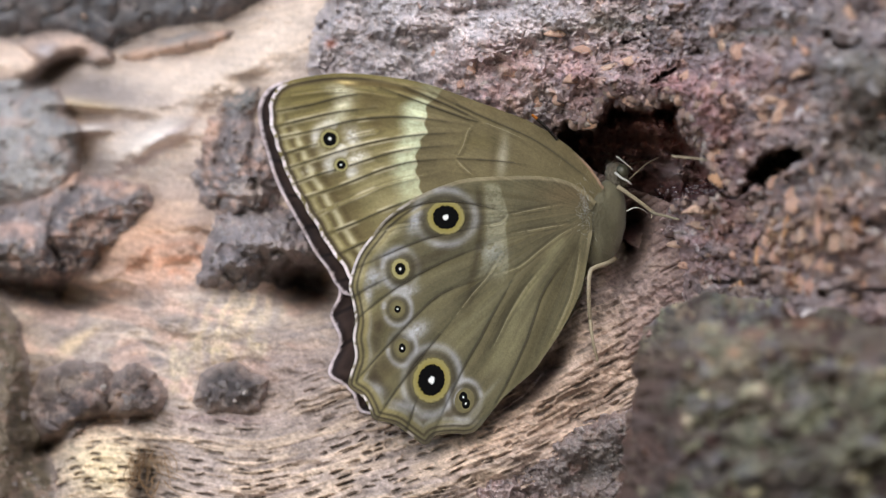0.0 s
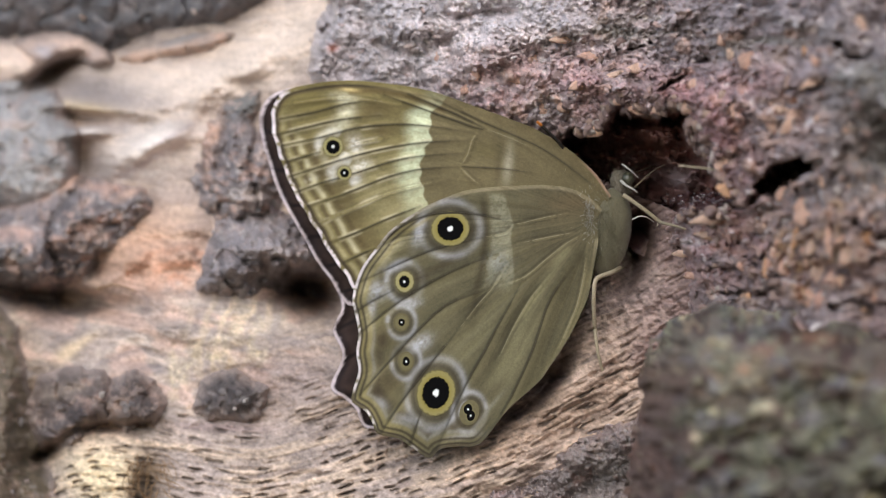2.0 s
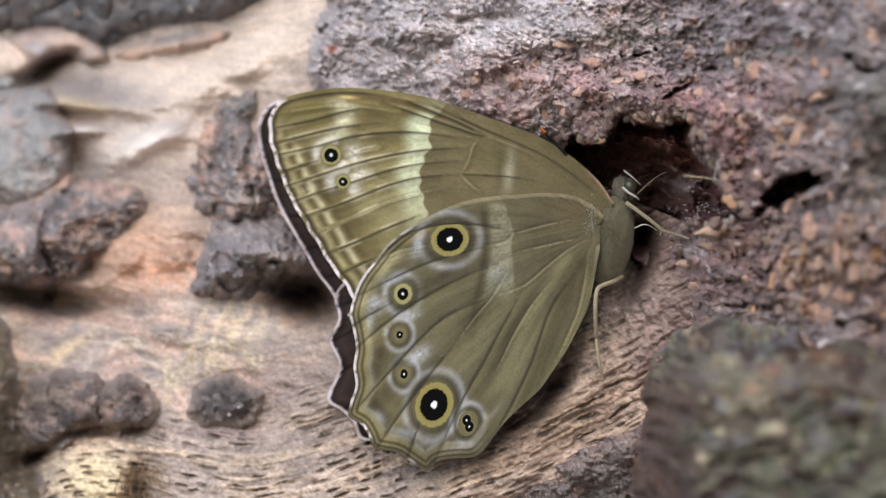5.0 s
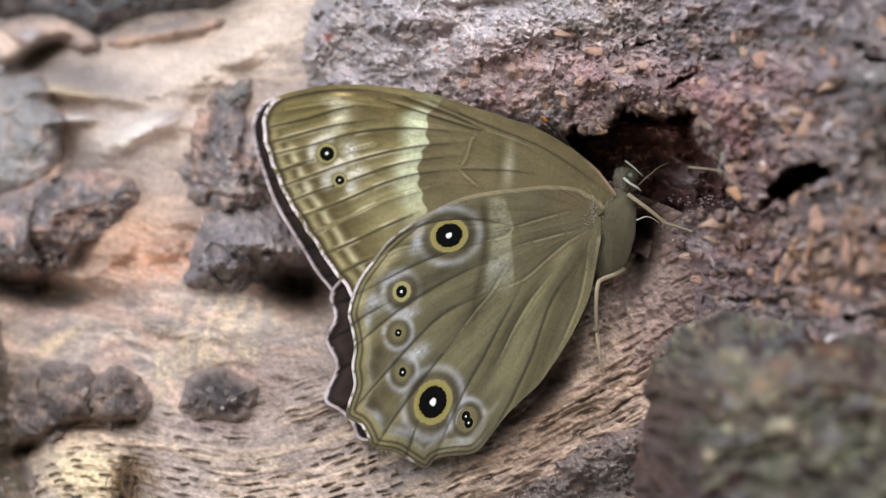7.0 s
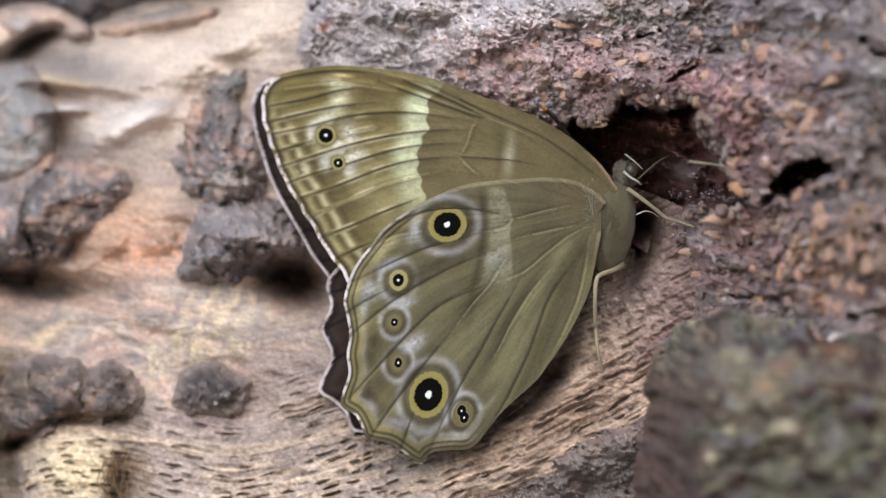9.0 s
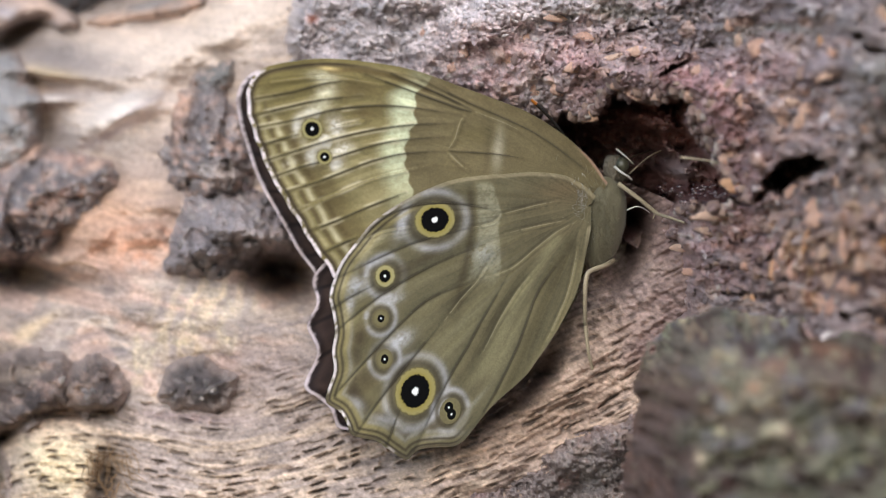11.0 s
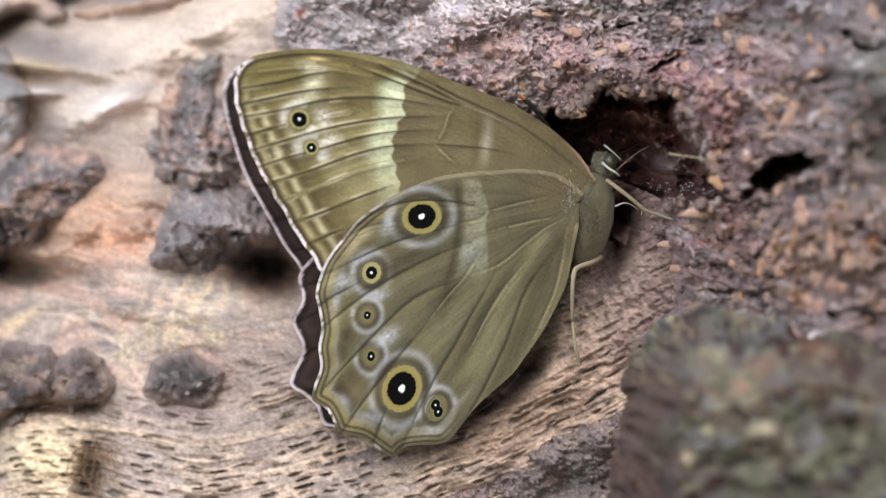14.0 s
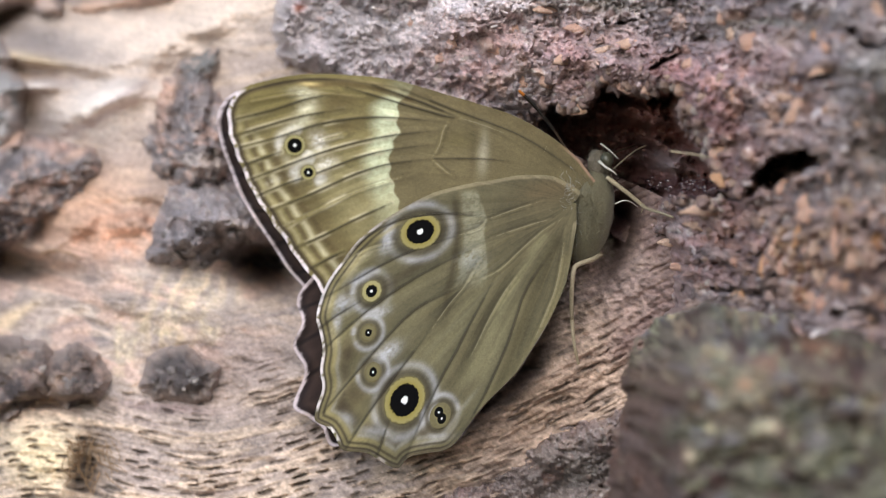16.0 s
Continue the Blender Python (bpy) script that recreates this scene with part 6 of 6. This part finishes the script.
    limb("antenna", head, FEELER, [(1094, 306, 2.6), (1120, 290, 4.5), (1150, 280, 7.0)], 0.00007, 0.00006, "dark thin antenna pointing into the hollow")
    leg = limb("leg", fly, LEG, [(1088, 458, 1.6), (1074, 466, 0.2), (1052, 474, -1.0), (1043, 484, -1.5), (1041, 520, -1.2), (1043, 565, 0.0)],
               0.00023, 0.00018, "pale tan leg gripping the wood")
    limb("tarsus", leg, LEG, [(1043, 562, 0.0), (1046, 588, 0.0), (1050, 612, 0.1), (1058, 642, 0.9)], 0.00018, 0.00012)
    leg = limb("leg", fly, LEG, [(1092, 330, 0.4), (1112, 344, 0.3), (1134, 360, 0.4), (1153, 375, 0.6)], 0.0002, 0.00017, "pale tan foreleg reaching to the bark")
    limb("tarsus", leg, LEG, [(1152, 374, 0.6), (1160, 379, -0.9), (1178, 383, -4.0), (1200, 389, -7.2)], 0.00018, 0.0001)
    limb("spur", leg, LEG, [(1153, 375, 0.6), (1153, 381, 0.4), (1151, 387, 0.3)], 0.00007, 0.00003)
    limb("leg", fly, WHITE, [(1108, 374, 1.0), (1122, 368, 0.8), (1134, 370, 1.0), (1146, 378, 1.4)], 0.00007, 0.00004, "thin whitish leg")
    tufts(fly, HAIR, "fine olive-grey hairs", 1300, 4, 1062, 392, 15, 34, 0.1, 85, 34, (6, 13), 0.000011)
    tufts(head, HAIR, "short grey hairs of the head", 160, 6, 1090, 308, 10, 13, 1.7, 40, 60, (5, 11), 0.00001)
    tufts(fly, WHITE, "whitish hairs at the wing hinge", 150, 5, 1036, 376, 5, 26, 0.1, 100, 60, (6, 13), 0.000013)
    return fore, hind, ffore, fhind, head, feeler


build_ground()
build_trunk()
build_wood()
CRUST = build_bark()
build_block()
build_knobs()
build_fibres()
build_hollow_details()
WINGS = build_butterfly()
build_grains(CRUST)
build_lumps(CRUST)
build_shreds()


def motions():
    """The wings rock on the resting body; the head nods and one antenna lifts."""
    fore, hind, far_fore, far_hind, head, feeler = WINGS
    walk(fore, [
        (0, pose(0.00000, 0.00000, 0.00000, 0.00, 0.00, 0.00)),
        (0.5, pose(0.00003, -0.00011, 0.00008, -0.68, -0.02, 0.60)),
        (1, pose(0.00012, -0.00005, 0.00005, -0.52, -0.37, 0.18)),
        (1.5, pose(0.00013, -0.00004, 0.00004, -0.25, -0.55, 0.08)),
        (2, pose(0.00013, -0.00004, -0.00001, -0.47, -0.17, -0.01)),
        (2.5, pose(0.00011, -0.00002, 0.00006, -0.70, -0.26, 0.07)),
        (3, pose(0.00014, -0.00004, 0.00003, -0.32, -0.54, 0.13)),
        (3.5, pose(0.00021, -0.00002, 0.00007, -0.26, -0.83, -0.11)),
        (4, pose(0.00010, -0.00001, 0.00008, -0.88, -0.64, -0.03)),
        (6.5, pose(0.00031, -0.00004, 0.00003, -1.12, -2.55, -0.18)),
        (7, pose(0.00026, -0.00010, 0.00007, -1.36, -2.77, -0.08)),
        (7.5, pose(0.00036, 0.00000, 0.00012, 0.08, -1.84, -0.46)),
        (8, pose(0.00035, 0.00000, 0.00008, 0.45, -1.92, -0.40)),
        (8.5, pose(0.00039, -0.00000, 0.00006, 0.31, -1.52, -0.48)),
        (9, pose(0.00040, 0.00002, 0.00008, 0.46, -1.77, -0.50)),
        (11.5, pose(0.00034, -0.00006, 0.00007, 0.41, -1.96, -0.12)),
        (12, pose(0.00036, -0.00001, 0.00004, 0.87, -2.15, -0.24)),
        (12.5, pose(0.00036, -0.00010, 0.00006, 0.15, -1.99, 0.05)),
        (13, pose(0.00035, -0.00011, 0.00004, 0.28, -1.94, 0.09)),
        (13.5, pose(0.00034, -0.00008, 0.00008, 0.42, -1.74, 0.07)),
        (14, pose(0.00037, -0.00012, 0.00008, 0.45, -1.10, 0.22)),
        (14.5, pose(0.00037, -0.00004, 0.00009, 1.07, -1.58, 0.01)),
        (15, pose(0.00033, -0.00007, 0.00002, 0.69, -1.31, 0.01)),
        (15.5, pose(0.00036, -0.00014, -0.00022, -1.77, -4.48, -0.11)),
        (16, pose(0.00033, -0.00017, -0.00031, -2.53, -4.62, 0.05)),
    ])
    walk(hind, [
        (0, pose(0.00000, 0.00000, 0.00000, 0.00, 0.00, 0.00)),
        (0.5, pose(0.00002, 0.00000, -0.00003, -0.51, 0.06, 0.97)),
        (1, pose(0.00009, 0.00000, 0.00005, -2.33, -0.30, 0.03)),
        (1.5, pose(0.00007, 0.00001, -0.00000, -2.36, -0.25, -0.14)),
        (2, pose(0.00008, 0.00001, 0.00001, -2.78, -0.19, -0.27)),
        (2.5, pose(0.00001, 0.00002, 0.00004, -2.75, -0.42, -0.27)),
        (3, pose(0.00002, 0.00001, 0.00003, -3.02, -0.37, -0.23)),
        (3.5, pose(0.00002, 0.00001, 0.00000, -3.22, -0.40, -0.72)),
        (4, pose(-0.00000, 0.00001, 0.00004, -4.17, -0.39, -0.36)),
        (6.5, pose(0.00005, 0.00004, 0.00014, -9.59, -0.33, -1.38)),
        (7, pose(-0.00001, 0.00003, 0.00015, -9.72, -0.79, -1.47)),
        (7.5, pose(0.00012, 0.00001, 0.00015, -7.14, -0.20, -1.43)),
        (8, pose(0.00011, 0.00001, 0.00014, -7.34, -0.13, -1.36)),
        (8.5, pose(0.00014, 0.00000, 0.00012, -7.03, -0.10, -1.48)),
        (9, pose(0.00012, 0.00001, 0.00013, -7.25, -0.11, -1.59)),
        (11.5, pose(0.00007, 0.00001, 0.00016, -8.35, 0.00, -1.07)),
        (12, pose(0.00007, 0.00001, 0.00014, -8.04, -0.03, -1.28)),
        (12.5, pose(0.00005, 0.00001, 0.00016, -8.61, -0.12, -1.10)),
        (13, pose(0.00004, 0.00001, 0.00010, -8.31, -0.10, -0.87)),
        (13.5, pose(0.00003, 0.00001, 0.00012, -8.45, -0.17, -0.99)),
        (14, pose(0.00006, 0.00001, 0.00007, -8.20, -0.14, -0.90)),
        (14.5, pose(0.00002, 0.00001, 0.00009, -7.97, -0.25, -1.06)),
        (15, pose(0.00004, 0.00001, 0.00008, -8.45, -0.25, -1.04)),
        (15.5, pose(-0.00012, 0.00003, -0.00017, -14.38, -2.14, -1.76)),
        (16, pose(-0.00017, 0.00003, -0.00023, -15.54, -2.32, -1.86)),
    ])
    walk(far_fore, [
        (0, pose(0, 0, 0, 0.00, 0.00, 0.00)),
        (0.5, pose(0, 0, 0, -0.15, -0.12, 0.42)),
        (1, pose(0, 0, 0, 0.11, -0.85, -0.24)),
        (1.5, pose(0, 0, 0, 0.03, -0.80, -0.26)),
        (2, pose(0, 0, 0, 0.10, -0.80, -0.37)),
        (2.5, pose(0, 0, 0, 0.23, -0.92, -0.34)),
        (3, pose(0, 0, 0, 0.16, -0.93, -0.29)),
        (3.5, pose(0, 0, 0, 0.30, -1.19, -0.59)),
        (4, pose(0, 0, 0, -0.17, -1.05, -0.26)),
        (6.5, pose(0.0003, 0, 0, -0.94, -3.01, -0.71)),
        (7, pose(0.0003, 0, 0, -0.56, -3.27, -0.37)),
        (7.5, pose(0.0003, 0, 0, 0.24, -2.15, -1.08)),
        (8, pose(0.0003, 0, 0, 0.37, -2.25, -0.99)),
        (8.5, pose(0.0003, 0, 0, 0.53, -2.09, -1.21)),
        (9, pose(0.0003, 0, 0, 0.68, -2.24, -1.23)),
        (11.5, pose(0.0003, 0, 0, 0.23, -2.17, -0.68)),
        (12, pose(0.0003, 0, 0, 0.08, -2.11, -0.61)),
        (12.5, pose(0.0003, 0, 0, 0.19, -2.37, -0.58)),
        (13, pose(0.0003, 0, 0, -0.01, -2.24, -0.44)),
        (13.5, pose(0.0003, 0, 0, 0.15, -2.21, -0.40)),
        (14, pose(0.0003, 0, 0, 0.25, -2.01, -0.46)),
        (14.5, pose(0.0003, 0, 0, 0.47, -2.10, -0.50)),
        (15, pose(0.0003, 0, 0, 0.40, -2.21, -0.53)),
        (15.5, pose(0.0005, 0, 0.0001, -2.09, -5.45, -0.31)),
        (16, pose(0.0005, 0, 0.0001, -2.51, -5.83, -0.12)),
    ])
    walk(far_hind, [
        (0, pose(0, 0, 0, 0.00, 0.00, 0.00)),
        (0.5, pose(0, 0, 0, -0.44, 0.00, 0.39)),
        (1, pose(0, 0, 0, -1.27, -0.48, -0.29)),
        (1.5, pose(0, 0, 0, -1.13, -0.61, -0.03)),
        (2, pose(0, 0, 0, -1.60, -0.42, -0.27)),
        (2.5, pose(0, 0, 0, -1.82, -0.39, -0.33)),
        (3, pose(0, 0, 0, -1.54, -0.56, 0.06)),
        (3.5, pose(0, 0, 0, -2.56, -0.40, -0.70)),
        (4, pose(0, 0, 0, -2.83, -0.48, -0.21)),
        (6.5, pose(0, 0, 0, -3.25, -1.44, 0.25)),
        (7, pose(0, 0, 0, -3.38, -1.75, 0.67)),
        (7.5, pose(0, 0, 0, -2.17, -1.22, -0.06)),
        (8, pose(0, 0, 0, -2.57, -1.04, 0.10)),
        (8.5, pose(0, 0, 0, -2.66, -0.94, -0.26)),
        (9, pose(0, 0, 0, -2.90, -0.94, -0.22)),
        (11.5, pose(0, 0, 0, -3.43, -0.88, 0.13)),
        (12, pose(0, 0, 0, -3.48, -0.82, 0.09)),
        (12.5, pose(0, 0, 0, -3.72, -0.85, 0.24)),
        (13, pose(0, 0, 0, -3.74, -0.89, 0.23)),
        (13.5, pose(0, 0, 0, -3.81, -0.92, 0.43)),
        (14, pose(0, 0, 0, -3.90, -0.95, 0.39)),
        (14.5, pose(0, 0, 0, -3.65, -0.99, 0.27)),
        (15, pose(0, 0, 0, -3.69, -1.15, 0.38)),
        (15.5, pose(0, 0, 0, -7.28, -3.58, 1.58)),
        (16, pose(0, 0, 0, -8.16, -3.86, 1.90)),
    ])
    walk(head, [
        (0, pose(0, 0, 0)), (4, pose(-0.00005, 0, 0.00005)), (6.5, pose(-0.00015, 0, 0.00014)), (9, pose(-0.00012, 0, 0.00018)),
        (15, pose(-0.00018, 0, 0.00018)), (15.5, pose(-0.00040, 0, 0.00010)), (16, pose(-0.00044, 0, 0.00006)),
    ])
    walk(feeler, [
        (0, pose(0, 0, 0)), (4, pose(0.00008, 0, -0.00005)), (6.5, pose(0.00035, 0, -0.00030)), (7, pose(0.00030, 0, -0.00010)), (7.5, pose(0.00038, 0, 0.00018)),
        (9, pose(0.00036, 0, 0.00020)), (15, pose(0.00036, 0, 0.00026)), (16, pose(0.00060, 0, 0.00040)),
    ])


cam.data.dof.focus_object = WINGS[0].parent
motions()
